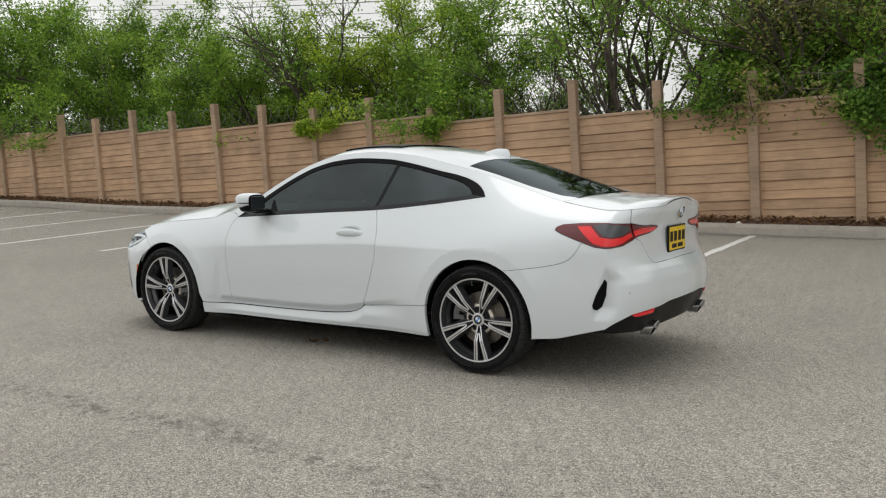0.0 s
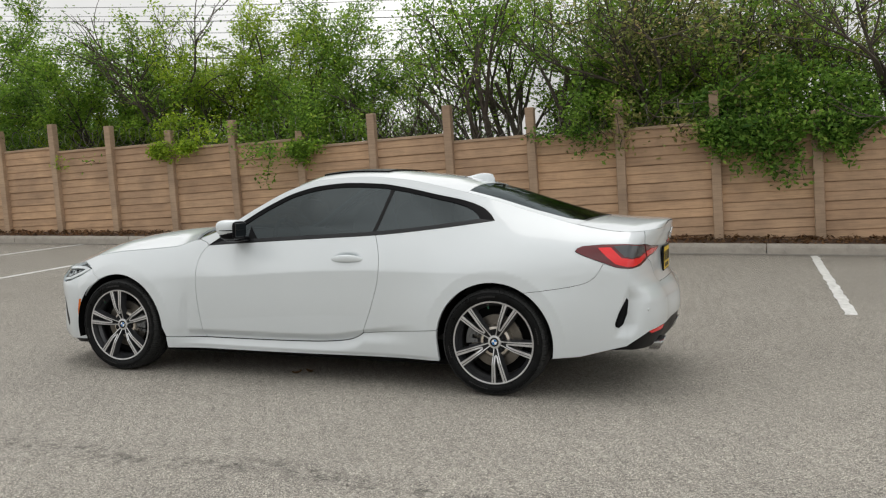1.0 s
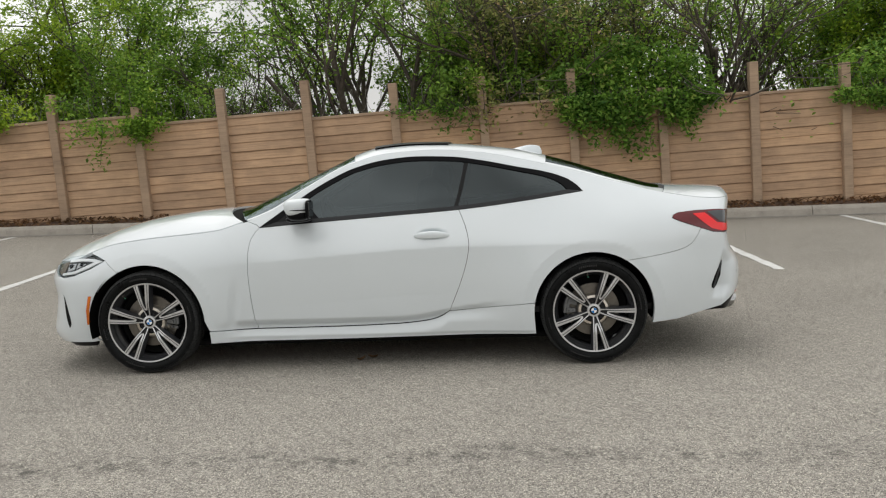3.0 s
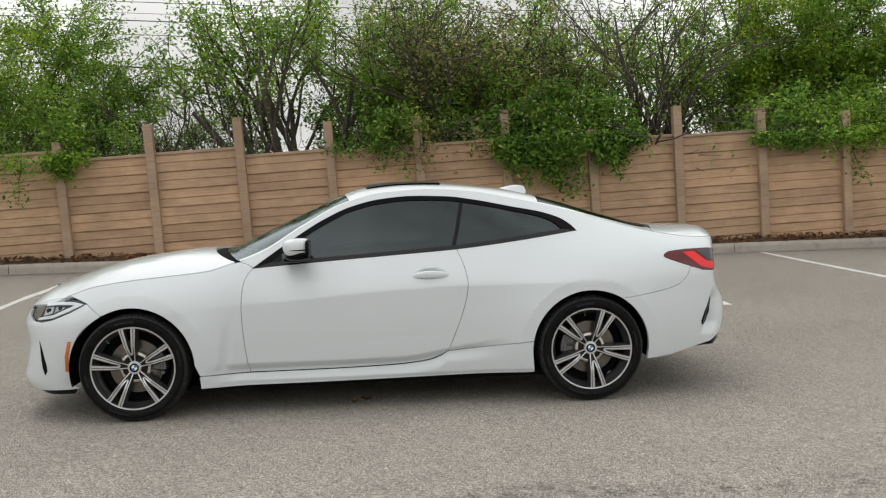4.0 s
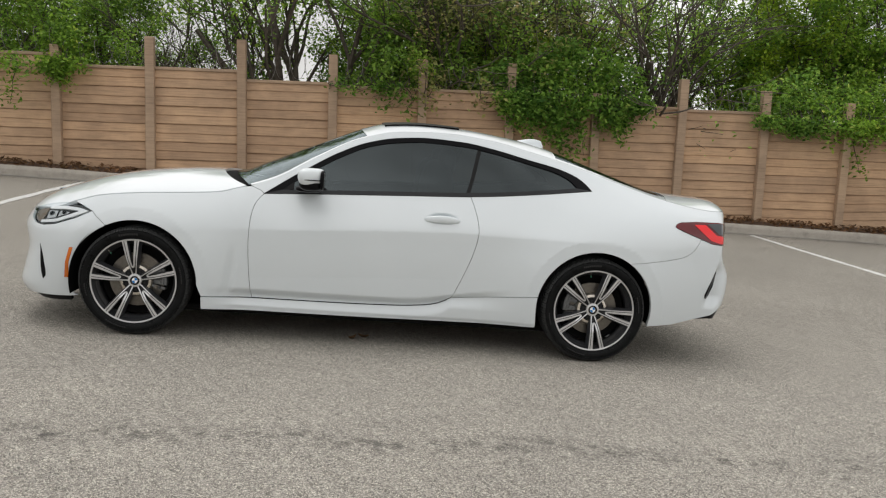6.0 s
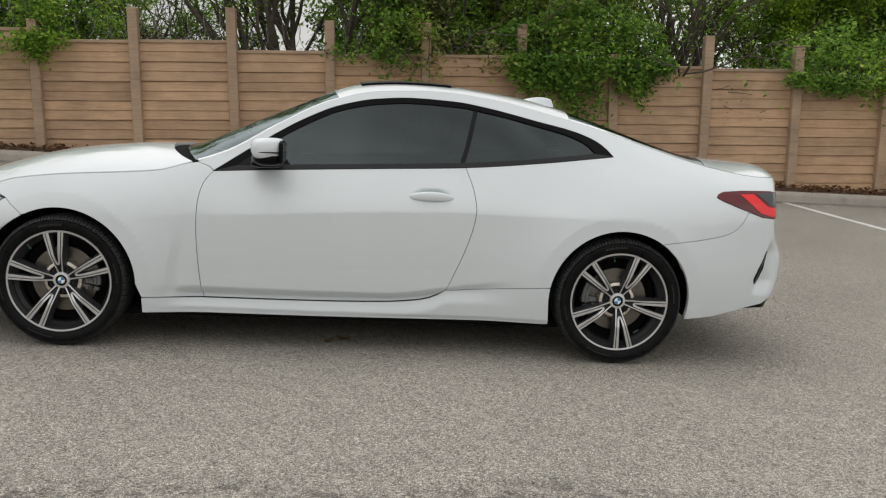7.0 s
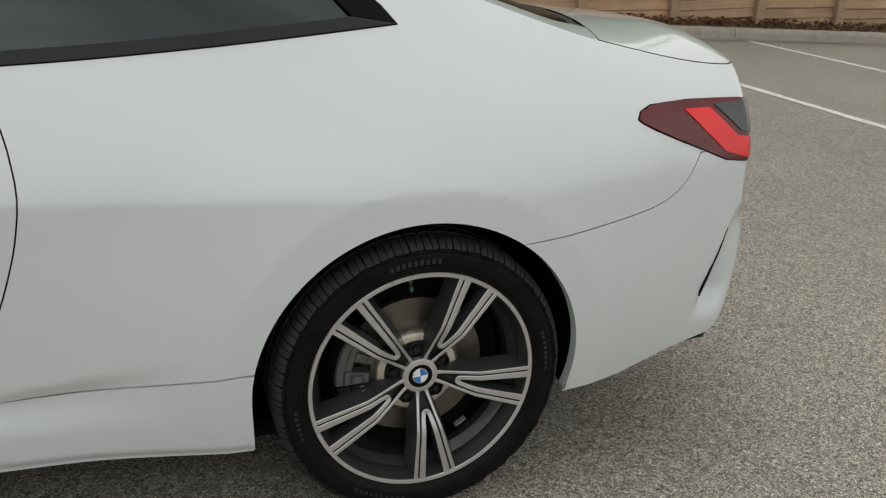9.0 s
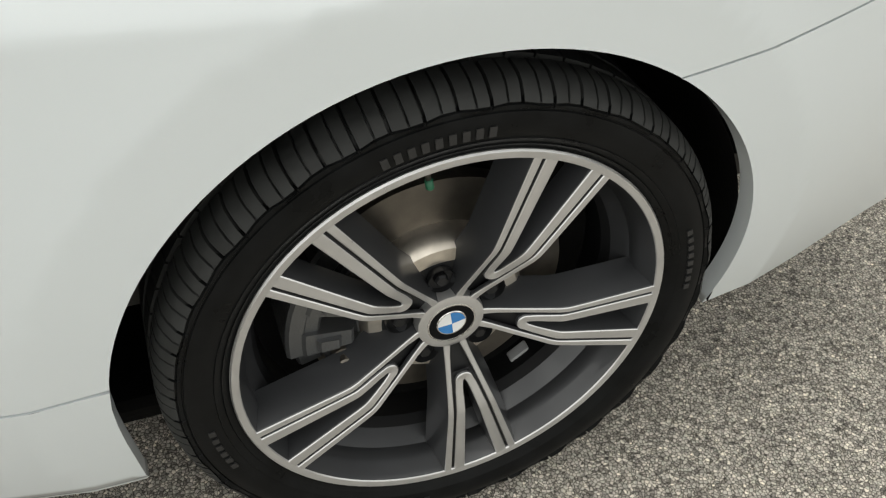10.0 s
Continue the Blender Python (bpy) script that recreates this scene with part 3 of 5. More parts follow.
def half_width(x, z, sill=False):
    """The body's half width at x and height z."""
    x, z = np.asarray(x, float), np.asarray(z, float)
    ym, zs, zr = y_max(x), z_shoulder(x), z_rail(x)
    up = np.clip((z - zs) / (zr - zs), 0, 1.15) ** lean(x)
    y = ym - (ym - y_rail(x)) * up
    # the crease along the flank
    y = y - .06 * np.clip(np.sqrt((z - zs) ** 2 + .0003) - .017, 0, .28) * smooth(-2.5, -2.1, x) * (1 - smooth(-.95, -.35, x))
    tuck = .045 + .022 * smooth(-.2, .7, x) + .03 * smooth(-2.9, -3.2, x)
    y = y - tuck * np.clip((.62 - z) / .43, 0, 1.2) ** 2
    if not sill:
        dent = smooth(-2.45, -2.15, x) * (1 - smooth(-.95, -.45, x))
        y = y - .036 * dent * smooth(0, 1, np.clip((crease_z(x) + .010 - z) / .05, 0, 1) * .999)
    else:
        # the sill rolls out from under the door and turns in at its lower lip
        dent = smooth(-2.45, -2.15, x) * (1 - smooth(-.95, -.45, x))
        y = y + .004 * (1 - smooth(-1.0, -.7, x)) - .031 * dent * smooth(door_low(x) - .075, door_low(x) + .006, z) - .006 * (1 - smooth(.20, .215, z)) * smooth(-2.4, -2.2, x)
    for cx in (RX, FX):
        r = np.hypot(x - cx, z - HUB)
        d = np.clip((.72 - r) / .274, 0, 1)
        y = y + .030 * d ** 1.5
    # shallow dish behind the door handle
    e = ((x + 1.0) / .112) ** 2 + ((z - .846) / .036) ** 2
    y = y - .028 * np.clip(1 - e, 0, 1) ** 2
    # slim vertical fold behind the front wheel
    y = y - .017 * (1 - smooth(0, .045, np.abs(x + 2.29 - (z - .4) * .15))) * smooth(.27, .33, z) * (1 - smooth(.42, .64, z)) * (x > -2.36)
    return y


def hull(u, z, sill=False):
    """A point of the left flank, unrolled: u is x along the side, then runs round the corners to the middle of nose and tail."""
    u, z = np.broadcast_arrays(np.asarray(u, float), np.asarray(z, float))
    xs = np.clip(u, XF, XC)
    w = half_width(xs, z, sill)
    a = np.clip((u - XC) / LR, 0, 1) * math.pi / 2
    b = np.clip((XF - u) / LF, 0, 1) * math.pi / 2
    fr = np.clip((u - XC - LR) / .58, 0, 1)
    ff = np.clip((XF - LF - u) / .42, 0, 1)
    x = xs + (x_tail(z) - .097 - XC) * np.sin(a) + .024 * (1 - .5 * smooth(.66, .74, z)) * smooth(0, 1, fr) * (u > XC) + (x_nose(z) - XF) * np.sin(b) - .06 * (1 - (1 - ff) ** 2) * (u < XF)
    y = w - .42 * (1 - np.cos(a)) - .42 * (1 - np.cos(b))
    y = y * (1 - fr) * (1 - ff)
    x = x + TAIL_BOW * np.sin(a) * (1 - (y / .9) ** 2)
    # the folded edge round the air slit behind the rear wheel
    k = u - .27 * (z - .54)
    fold = smooth(.37, .47, z) * (1 - smooth(.60, .70, z))
    y = y - .042 * fold * smooth(.757, .80, k) * (1 - smooth(.81, 1.0, k))
    return np.stack([x, -y, z], -1)


z_mid = curve((-3.68, .73), (-3.5, .82), (-3.36, .875), (-3.15, .94), (-2.94, .98), (-2.6, 1.015), (-2.36, 1.022), (-2.19, 1.088), (-1.97, 1.187), (-1.74, 1.287), (-1.55, 1.368),
              (-1.39, 1.412), (-1.15, 1.428), (-.88, 1.42), (-.62, 1.393), (-.4, 1.36), (-.13, 1.29), (.27, 1.163), (.55, 1.088), (.75, 1.072), (.9, 1.064), (1.06, 1.05))
bow = curve((-4.2, 0), (-2.7, -.02), (-2.25, -.13), (-2.0, -.11), (-1.5, -.06), (-1.1, 0), (-.4, .02), (0, .05), (.5, .10), (.7, .05), (.9, .018), (1.2, .012))
crown = curve((-4, 2.4), (-2.3, 2.4), (-1.9, 2.6), (-1.2, 3.2), (-.3, 3.0), (.5, 2.6), (.9, 2.8))


def deck(u, e, lift=0.0):
    """A point of the upper skin: u as in hull, e from -1 (left rail) to 1 (right rail)."""
    u, e = np.broadcast_arrays(np.asarray(u, float), np.asarray(e, float))
    edge = hull(u, z_rail(u))
    round_tail = smooth(.8, 1.15, u)
    x = edge[..., 0] + bow(u) * ((1 - round_tail) * (1 - e * e) + round_tail * smooth(0, 1, 1 - np.abs(e)))
    x = x + TAIL_BOW * np.sin(np.clip((u - XC) / LR, 0, 1) * math.pi / 2) * (edge[..., 1] / .9) ** 2 * (1 - e * e)
    zc = z_mid(edge[..., 0] + bow(u))
    z = edge[..., 2] + (zc - edge[..., 2]) * (1 - np.abs(e) ** crown(u)) + lift
    return np.stack([x, -edge[..., 1] * e, z], -1)


def surface_normals(surf, p):
    d = 1e-3
    du = surf(p[:, 0] + d, p[:, 1]) - surf(p[:, 0] - d, p[:, 1])
    dv = surf(p[:, 0], p[:, 1] + d) - surf(p[:, 0], p[:, 1] - d)
    n = np.cross(du, dv)
    return n / np.maximum(np.linalg.norm(n, axis=1, keepdims=True), 1e-12)


def dense(poly, step):
    out = []
    for (a, b) in zip(poly, poly[1:] + poly[:1]):
        n = max(1, int(math.hypot(b[0] - a[0], b[1] - a[1]) / step))
        out += [(a[0] + (b[0] - a[0]) * i / n, a[1] + (b[1] - a[1]) * i / n) for i in range(n)]
    return out


def inset(poly, d):
    p = np.array(poly)
    e = np.roll(p, -1, 0) - p
    e /= np.maximum(np.linalg.norm(e, axis=1, keepdims=True), 1e-12)
    area = np.sum(p[:, 0] * np.roll(p[:, 1], -1) - np.roll(p[:, 0], -1) * p[:, 1])
    n = np.stack([-e[:, 1], e[:, 0]], 1) * (1 if area > 0 else -1)
    m = n + np.roll(n, 1, 0)
    m /= np.maximum((m * m).sum(1, keepdims=True) / 2, 0.5)
    return [tuple(v) for v in p + m * d]


def clip_cell(poly, x0, x1, y0, y1):
    for axis, lim, sign in ((0, x0, 1), (0, x1, -1), (1, y0, 1), (1, y1, -1)):
        out = []
        for a, b in zip(poly, poly[1:] + poly[:1]):
            da, db = (a[axis] - lim) * sign, (b[axis] - lim) * sign
            if da >= 0:
                out.append(a)
            if (da >= 0) != (db >= 0):
                t = da / (da - db)
                out.append((a[0] + (b[0] - a[0]) * t, a[1] + (b[1] - a[1]) * t))
        poly = out
        if not poly:
            break
    return poly


def inside(poly, pts):
    p = np.array(poly)
    q = np.roll(p, -1, 0)
    x, y = pts[:, :1], pts[:, 1:]
    cross = ((p[:, 1] > y) != (q[:, 1] > y)) & (x < (q[:, 0] - p[:, 0]) * (y - p[:, 1]) / np.where(q[:, 1] == p[:, 1], 1e-12, q[:, 1] - p[:, 1]) + p[:, 0])
    return cross.sum(1) % 2 == 1


def skin(poly, surf, cell=(.02, .016), gap=.0014, flange=.022, lift=0.0):
    """Vertices, faces and normals of a panel: a polygon on a surface, with its edge turned inwards."""
    q = np.array(poly)
    if np.sum(q[:, 0] * np.roll(q[:, 1], -1) - np.roll(q[:, 0], -1) * q[:, 1]) < 0:
        poly = poly[::-1]
    poly = inset(dense(poly, .014), gap) if gap else dense(poly, .014)
    p = np.array(poly)
    (u0, v0), (u1, v1) = p.min(0), p.max(0)
    iu, iv = np.arange(math.floor(u0 / cell[0]), math.ceil(u1 / cell[0])), np.arange(math.floor(v0 / cell[1]), math.ceil(v1 / cell[1]))
    edge = set()
    for a, b in zip(poly, poly[1:] + poly[:1]):
        for i in range(9):
            edge.add((math.floor((a[0] + (b[0] - a[0]) * i / 8) / cell[0]), math.floor((a[1] + (b[1] - a[1]) * i / 8) / cell[1])))
    gu, gv = np.meshgrid(iu, iv, indexing="ij")
    cells = np.stack([gu.ravel(), gv.ravel()], 1)
    full = inside(poly, (cells + .5) * np.array(cell))
    index, pts, faces = {}, [], []

    def vert(q):
        key = (round(q[0] * 20000), round(q[1] * 20000))
        if key not in index:
            index[key] = len(pts)
            pts.append(q)
        return index[key]

    for (i, j), ok in zip(cells.tolist(), full):
        r = (i * cell[0], (i + 1) * cell[0], j * cell[1], (j + 1) * cell[1])
        if (i, j) in edge:
            f = [vert(q) for q in clip_cell(poly, *r)]
            f = [a for a, b in zip(f, f[1:] + f[:1]) if a != b]
            if len(set(f)) >= 3 and len(set(f)) == len(f):
                faces.append(f)
        elif ok:
            faces.append([vert((r[0], r[2])), vert((r[1], r[2])), vert((r[1], r[3])), vert((r[0], r[3]))])
    q = np.array(pts)
    n = surface_normals(surf, q)
    v = surf(q[:, 0], q[:, 1]) + n * lift
    if flange:
        nb = surface_normals(surf, p)
        e0 = surf(p[:, 0], p[:, 1]) + nb * lift
        out = e0 - (surf(*np.array(inset(poly, .01)).T) + nb * lift)
        out /= np.maximum(np.linalg.norm(out, axis=1, keepdims=True), 1e-9)
        k, m = len(v), len(p)
        v = np.concatenate([v, e0, e0 - nb * flange])
        n = np.concatenate([n, out, out])
        area = np.sum(p[:, 0] * np.roll(p[:, 1], -1) - np.roll(p[:, 0], -1) * p[:, 1])
        for i in range(m):
            f = [k + i, k + m + i, k + m + (i + 1) % m, k + (i + 1) % m]
            faces.append(f if area > 0 else f[::-1])
    return v, faces, n


def mirrored(data):
    v, f, n = data
    s = np.array([1, -1, 1])
    return v * s, [list(reversed(q)) for q in f], n * s


def joined(*datas):
    v, f, n, k = [], [], [], 0
    for a, b, c in datas:
        v.append(a)
        n.append(c)
        f += [[i + k for i in q] for q in b]
        k += len(a)
    return np.concatenate(v), f, np.concatenate(n)


def put_skin(name, data, mat, parent, label=""):
    return mesh_object(name, data[0], data[1], mat, parent, label, normals=data[2])


def arc(cx, a0, a1, r=ARCH, n=36, rz=1.0):
    return [(cx + r * math.cos(radians(a0 + (a1 - a0) * i / n)), HUB + r * rz * math.sin(radians(a0 + (a1 - a0) * i / n))) for i in range(n + 1)]


def along(f, x0, x1, n=40, off=0.0):
    return [(x0 + (x1 - x0) * i / n, float(f(x0 + (x1 - x0) * i / n)) + off) for i in range(n + 1)]


dlo_top = curve((-2.108, .918), (-1.99, 1.0), (-1.87, 1.08), (-1.67, 1.2), (-1.49, 1.278), (-1.30, 1.32), (-1.11, 1.334), (-.88, 1.325), (-.69, 1.297), (-.44, 1.243), (-.26, 1.205), (-.13, 1.158), (-.07, 1.115), (-.037, 1.078))
dlo_low = curve((-2.108, .916), (-1.75, .938), (-1.26, .965), (-.83, .988), (-.42, 1.028), (-.037, 1.077))
front_line = curve((.264, -2.152), (.45, -2.172), (.634, -2.181), (.743, -2.177), (.80, -2.170), (.857, -2.153), (.885, -2.135), (.916, -2.108))
front_gap = [(float(front_line(.916 - .652 * i / 24)), .916 - .652 * i / 24) for i in range(25)]
rear_line = curve((.352, -.905), (.52, -.835), (.62, -.80), (.70, -.779), (.776, -.769), (.85, -.779), (.92, -.80), (.988, -.828))
rear_gap = [(float(rear_line(.352 + .636 * i / 24)), .352 + .636 * i / 24) for i in range(25)]
sill_seam = curve((-.905, .348), (-.75, .362), (-.6, .376), (-.362, .397))

# tail lamp outline, split where the boot lid's edge crosses it; the lid's edge below the lamp
LAMP_TOP = [(.498, .896), (.508, .912), (.54, .925), (.65, .934), (.80, .937), (.92, .932), (1.013, .926)]
LAMP_LOW = [(1.09, .838), (1.066, .826), (.998, .803), (.892, .796), (.80, .797), (.746, .802), (.683, .824), (.60, .852), (.54, .874), (.508, .888)]
LAMP = LAMP_TOP + LAMP_LOW
LID_LAMP = [(1.019, .926), (1.12, .910), (1.335, .899), (1.343, .886), (1.27, .866), (1.12, .848), (1.096, .841)]
LID_EDGE = [(1.093, .838), (1.144, .813), (1.170, .76), (1.186, .72), (1.205, .692), (1.25, .680), (1.5, .683), (UR, .690)]
seam_path = curve((.199, .6475), (.30, .6605), (.41, .676), (.54, .702), (.59, .722), (.63, .757), (.655, .797), (.667, .822))
BUMPER_SEAM = [(.199 + .468 * i / 24, float(seam_path(.199 + .468 * i / 24))) for i in range(25)]
HEAD = [(-3.118, .742), (-3.17, .768), (-3.30, .776), (-3.42, .762), (-3.50, .744), (-3.56, .728), (-3.595, .706), (-3.575, .672), (-3.50, .638), (-3.42, .632), (-3.34, .645), (-3.22, .688), (-3.14, .722)]


def car_shell(car):
    # doors
    door = front_gap + along(door_low, -2.152, -.905, 30)[1:] + rear_gap[1:] + along(dlo_low, -.828, -2.108, 30)[1:-1]
    data = skin(door, hull, (.011, .0095), gap=.0017)
    doors = [put_skin("door", data, WHITE, car), put_skin("door", mirrored(data), WHITE, car)]
    # black sheet added behind each door; its colour stands for the gaps' shade
    gap_sheet = skin(inset(dense(door, .03), -.007), hull, (.03, .03), gap=0, flange=0, lift=-.011)
    for d in (gap_sheet, mirrored(gap_sheet)):
        put_skin("door_seal", d, LINER, car, "black sheet behind the door, standing for shade in its gaps")
    # front wings
    wing = (along(z_rail, -2.25, -3.24, 40) + [(-3.20, .772), (-3.118, .740), (-3.09, .714), (-3.06, .690), (-3.031, .664)]
            + [q for q in arc(FX, 180, 0, n=60) if q[0] > -3.03 and q[1] > .20] + [(-2.452, .265), (-2.152, .264)] + front_gap[::-1][1:] + [(-2.13, .937), (-2.19, .957)])
    data = skin(wing, hull, flange=.012)
    for d in (data, mirrored(data)):
        put_skin("front_wing", d, WHITE, car)
    # rear quarters with the roof sides, up to the rails
    quarter = (rear_gap + along(dlo_low, -.828, -.037, 24)[1:] + along(dlo_top, -.037, -2.108, 70)[1:] + [(-2.13, .937), (-2.19, .957)]
               + along(z_rail, -2.19, .945, 90)[1:] + [(.965, .985), (.995, .95), (1.013, .928)]
               + LAMP_TOP[::-1][1:] + [q for q in LAMP_LOW[::-1] if q[0] < .69] + BUMPER_SEAM[::-1]
               + [q for q in arc(RX, 0, 180, n=60) if q[0] < .194 and (q[0] > 0 or q[1] > .40)] + [(-.3665, .3965)] + along(sill_seam, -.362, -.905, 16)[1:-1])
    data = skin(quarter, hull, flange=.026)
    for d in (data, mirrored(data)):
        put_skin("rear_quarter", d, WHITE, car)
    # sills
    sill_surf = lambda u, z: hull(u, z, True)
    sill = ([(-2.452, .261)] + along(door_low, -2.152, -.905, 30, -.0022) + along(sill_seam, -.905, -.362, 16, -.0012)[1:-1] + [(-.3668, .3935), (-.3705, .365), (-.3712, .333), (-.3700, .30), (-.3665, .25), (-.363, .199), (-.367, .1945)] + [(-1.4, .188), (-2.45, .182)])
    data = skin(sill, sill_surf)
    for d in (data, mirrored(data)):
        put_skin("side_sill", d, WHITE, car)
    # tail bumper: both halves in one
    low = [(.372, .24), (.53, .262), (.69, .304), (.80, .333), (.906, .376), (.998, .413), (1.1, .426), (1.347, .446), (UR, .455)]
    bumper = (arc(RX, 2, -13.5, n=6) + low[1:] + LID_EDGE[::-1] + [q for q in LAMP_LOW if .66 < q[0] < 1.085] + BUMPER_SEAM[::-1]
              + [q for q in arc(RX, 56.5, 3, n=30) if q[0] > .2])
    data = skin(bumper, hull, (.011, .010), flange=.025)
    put_skin("rear_bumper", joined(data, mirrored(data)), WHITE, car)
    diffuser = [(.70, .3015), (.80, .329), (.906, .371), (.998, .408), (1.1, .421), (1.347, .441), (UR, .450), (UR, .310), (1.35, .295), (1.1, .290), (.95, .303), (.80, .308), (.74, .304)]
    tray = lambda u, z: hull(u, z) * np.array([1, .985, 1]) - np.array([.008, 0, 0])
    data = skin(diffuser, tray, (.012, .010), flange=.03)
    put_skin("rear_diffuser", joined(data, mirrored(data)), SATIN, car, "matt black rear diffuser")
    # nose bumper
    nose = ([(-3.031, .664), (-3.06, .690), (-3.09, .714), (-3.118, .740)] + HEAD[::-1][1:7] + [(-3.74, .70), (-3.85, .712), (UF, .765), (UF, .19), (-3.8, .185), (-3.5, .19), (-3.25, .20), (-3.20, .21)]
            + [(FX + (q[0] - FX) * (1 + .06 * min(1, max(0, (FX - .18 - q[0]) / .15))), q[1]) for q in arc(FX, 198, 120, n=30) if q[0] < -3.03])
    data = skin(nose, hull, flange=.012)
    put_skin("front_bumper", joined(data, mirrored(data)), WHITE, car)
    lip = [(-3.27, .196), (-3.5, .186), (-3.8, .181), (UF, .186), (UF, .150), (-3.8, .150), (-3.5, .155), (-3.27, .168)]
    data = skin(lip, lambda u, z: hull(u, z) * np.array([1, .975, 1]) + np.array([.02, 0, 0]), flange=.03)
    put_skin("front_lip", joined(data, mirrored(data)), SATIN, car, "black lower lip")
    # boot lid: top and back
    top = skin([(.475, -.997), (1.2, -.997), (1.2, .997), (.475, .997)], deck, (.02, .06), flange=0)
    back = skin([(.950, float(z_rail(.95)) - .001), (.968, .985), (.998, .95), (1.017, .929)] + LID_LAMP[1:] + LID_EDGE[1:] + along(z_rail, UR, .955, 40)[:-1], hull, gap=.001)
    put_skin("boot_lid", joined(top, back, mirrored(back)), WHITE, car)
    # bonnet, roof, screens
    rear = [(-2.218 - .12 * (1 - (i / 10 * .985) ** 2 / .985 ** 2), i / 10 * .985) for i in range(-10, 11)]
    put_skin("bonnet", skin([(-3.85, -.985)] + rear + [(-3.85, .985)], deck, (.025, .05)), WHITE, car)
    put_skin("cowl", skin([(u - .002, v) for u, v in rear] + [(-2.17, .985), (-2.17, -.985)], deck, (.025, .05), gap=0, lift=-.016), LINER, car, "black wiper cowl")
    put_skin("windscreen", skin([(-2.20, -.965), (-1.50, -.965), (-1.50, .965), (-2.20, .965), (-2.232, .5), (-2.242, 0), (-2.232, -.5)], deck, (.03, .05), gap=0, flange=.005, lift=-.004), SCREEN, car, "clear windscreen")
    put_skin("roof", skin([(-1.50, -1), (-.26, -1), (-.26, 1), (-1.50, 1)], deck, (.025, .05), gap=.001), WHITE, car)
    put_skin("sunroof", skin([(-1.37, -.70), (-.90, -.70), (-.90, .70), (-1.37, .70)], deck, (.03, .05), gap=0, flange=.012, lift=.011), GLOSSBLACK, car, "black glass sunroof")
    put_skin("rear_screen", skin([(-.26, -.93), (.2, -.90), (.38, -.85), (.44, -.79), (.44, .79), (.38, .85), (.2, .90), (-.26, .93)], deck, (.03, .05), gap=0, flange=.004, lift=-.003), REARGLASS, car, "dark tinted rear window")
    for s in (-1, 1):
        e = [(-.26, s * .93), (.2, s * .90), (.38, s * .85), (.44, s * .79), (.473, s * .79), (.473, s * 1.0), (-.26, s * 1.0)]
        put_skin("rear_pillar_edge", skin(e if s < 0 else e[::-1], deck, (.03, .02), gap=0), WHITE, car)
        e = [(-2.19, s * .965), (-1.50, s * .965), (-1.50, s), (-2.19, s)]
        put_skin("windscreen_pillar", skin(e if s < 0 else e[::-1], deck, (.03, .02), gap=0), WHITE, car)
    put_skin("rear_shelf_edge", skin([(.44, -.79), (.472, -.79), (.472, .79), (.44, .79)], deck, (.02, .05), gap=0, lift=-.004), SATIN, car)
    return doors


def side_windows(car, doors):
    for side, door in ((1, doors[0]), (-1, doors[1])):
        flipit = (lambda d: d) if side == 1 else mirrored
        ring_in = curve((-2.0, .945), (-1.93, 1.0), (-1.82, 1.075), (-1.65, 1.175), (-1.49, 1.248), (-1.30, 1.29), (-1.11, 1.305), (-.88, 1.297), (-.69, 1.27), (-.44, 1.216), (-.28, 1.178), (-.18, 1.135), (-.135, 1.09))
        low_in = lambda x: dlo_low(x) + .024
        # black surround, in strips: top and bottom
        topstrip = along(dlo_top, -2.108, -.037, 70) + along(ring_in, -.135, -2.0, 60)
        put_skin("window_trim", flipit(skin(topstrip, hull, gap=.0005, flange=.012, lift=.001)), GLOSSBLACK, car, "gloss black window surround")
        lowstrip = along(dlo_low, -.037, -2.108, 60) + along(low_in, -2.0, -.135, 50)
        put_skin("belt_trim", flipit(skin(lowstrip[::-1], hull, gap=.0005, flange=.012, lift=.003)), BELT, car, "black belt moulding")
        front = along(ring_in, -1.93, -.787, 40) + [(-.83, 1.10), (-.857, 1.011)] + along(low_in, -.857, -1.93, 30)[1:]
        put_skin("side_window", flipit(skin(front[::-1], hull, gap=0, flange=.004, lift=-.004)), GLASS, door, "dark tinted door window")
        back = along(ring_in, -.762, -.135, 30) + along(low_in, -.135, -.832, 26) + [(-.805, 1.10)]
        put_skin("rear_side_window", flipit(skin(back[::-1], hull, gap=0, flange=.004, lift=-.005)), GLASS, car, "dark tinted rear quarter window")
        pillar = [(-.787, float(ring_in(-.787))), (-.762, float(ring_in(-.762))), (-.805, 1.10), (-.832, 1.012), (-.857, 1.011), (-.83, 1.10)]
        put_skin("window_divider", flipit(skin(pillar[::-1], hull, gap=0, flange=.01, lift=-.003)), SATIN, car)
        sail = [(-1.80, float(low_in(-1.80)) - .004), (-1.722, float(low_in(-1.722)) - .004), (-1.80, 1.045)]
        put_skin("mirror_sail", flipit(skin(sail, hull, gap=0, flange=.008, lift=.001)), GLOSSBLACK, door)
        corner = [(-2.0, .945), (-1.93, 1.0), (-1.93, .955)]
        put_skin("mirror_triangle", flipit(skin(corner, hull, gap=0, flange=.01, lift=0)), SATIN, car)


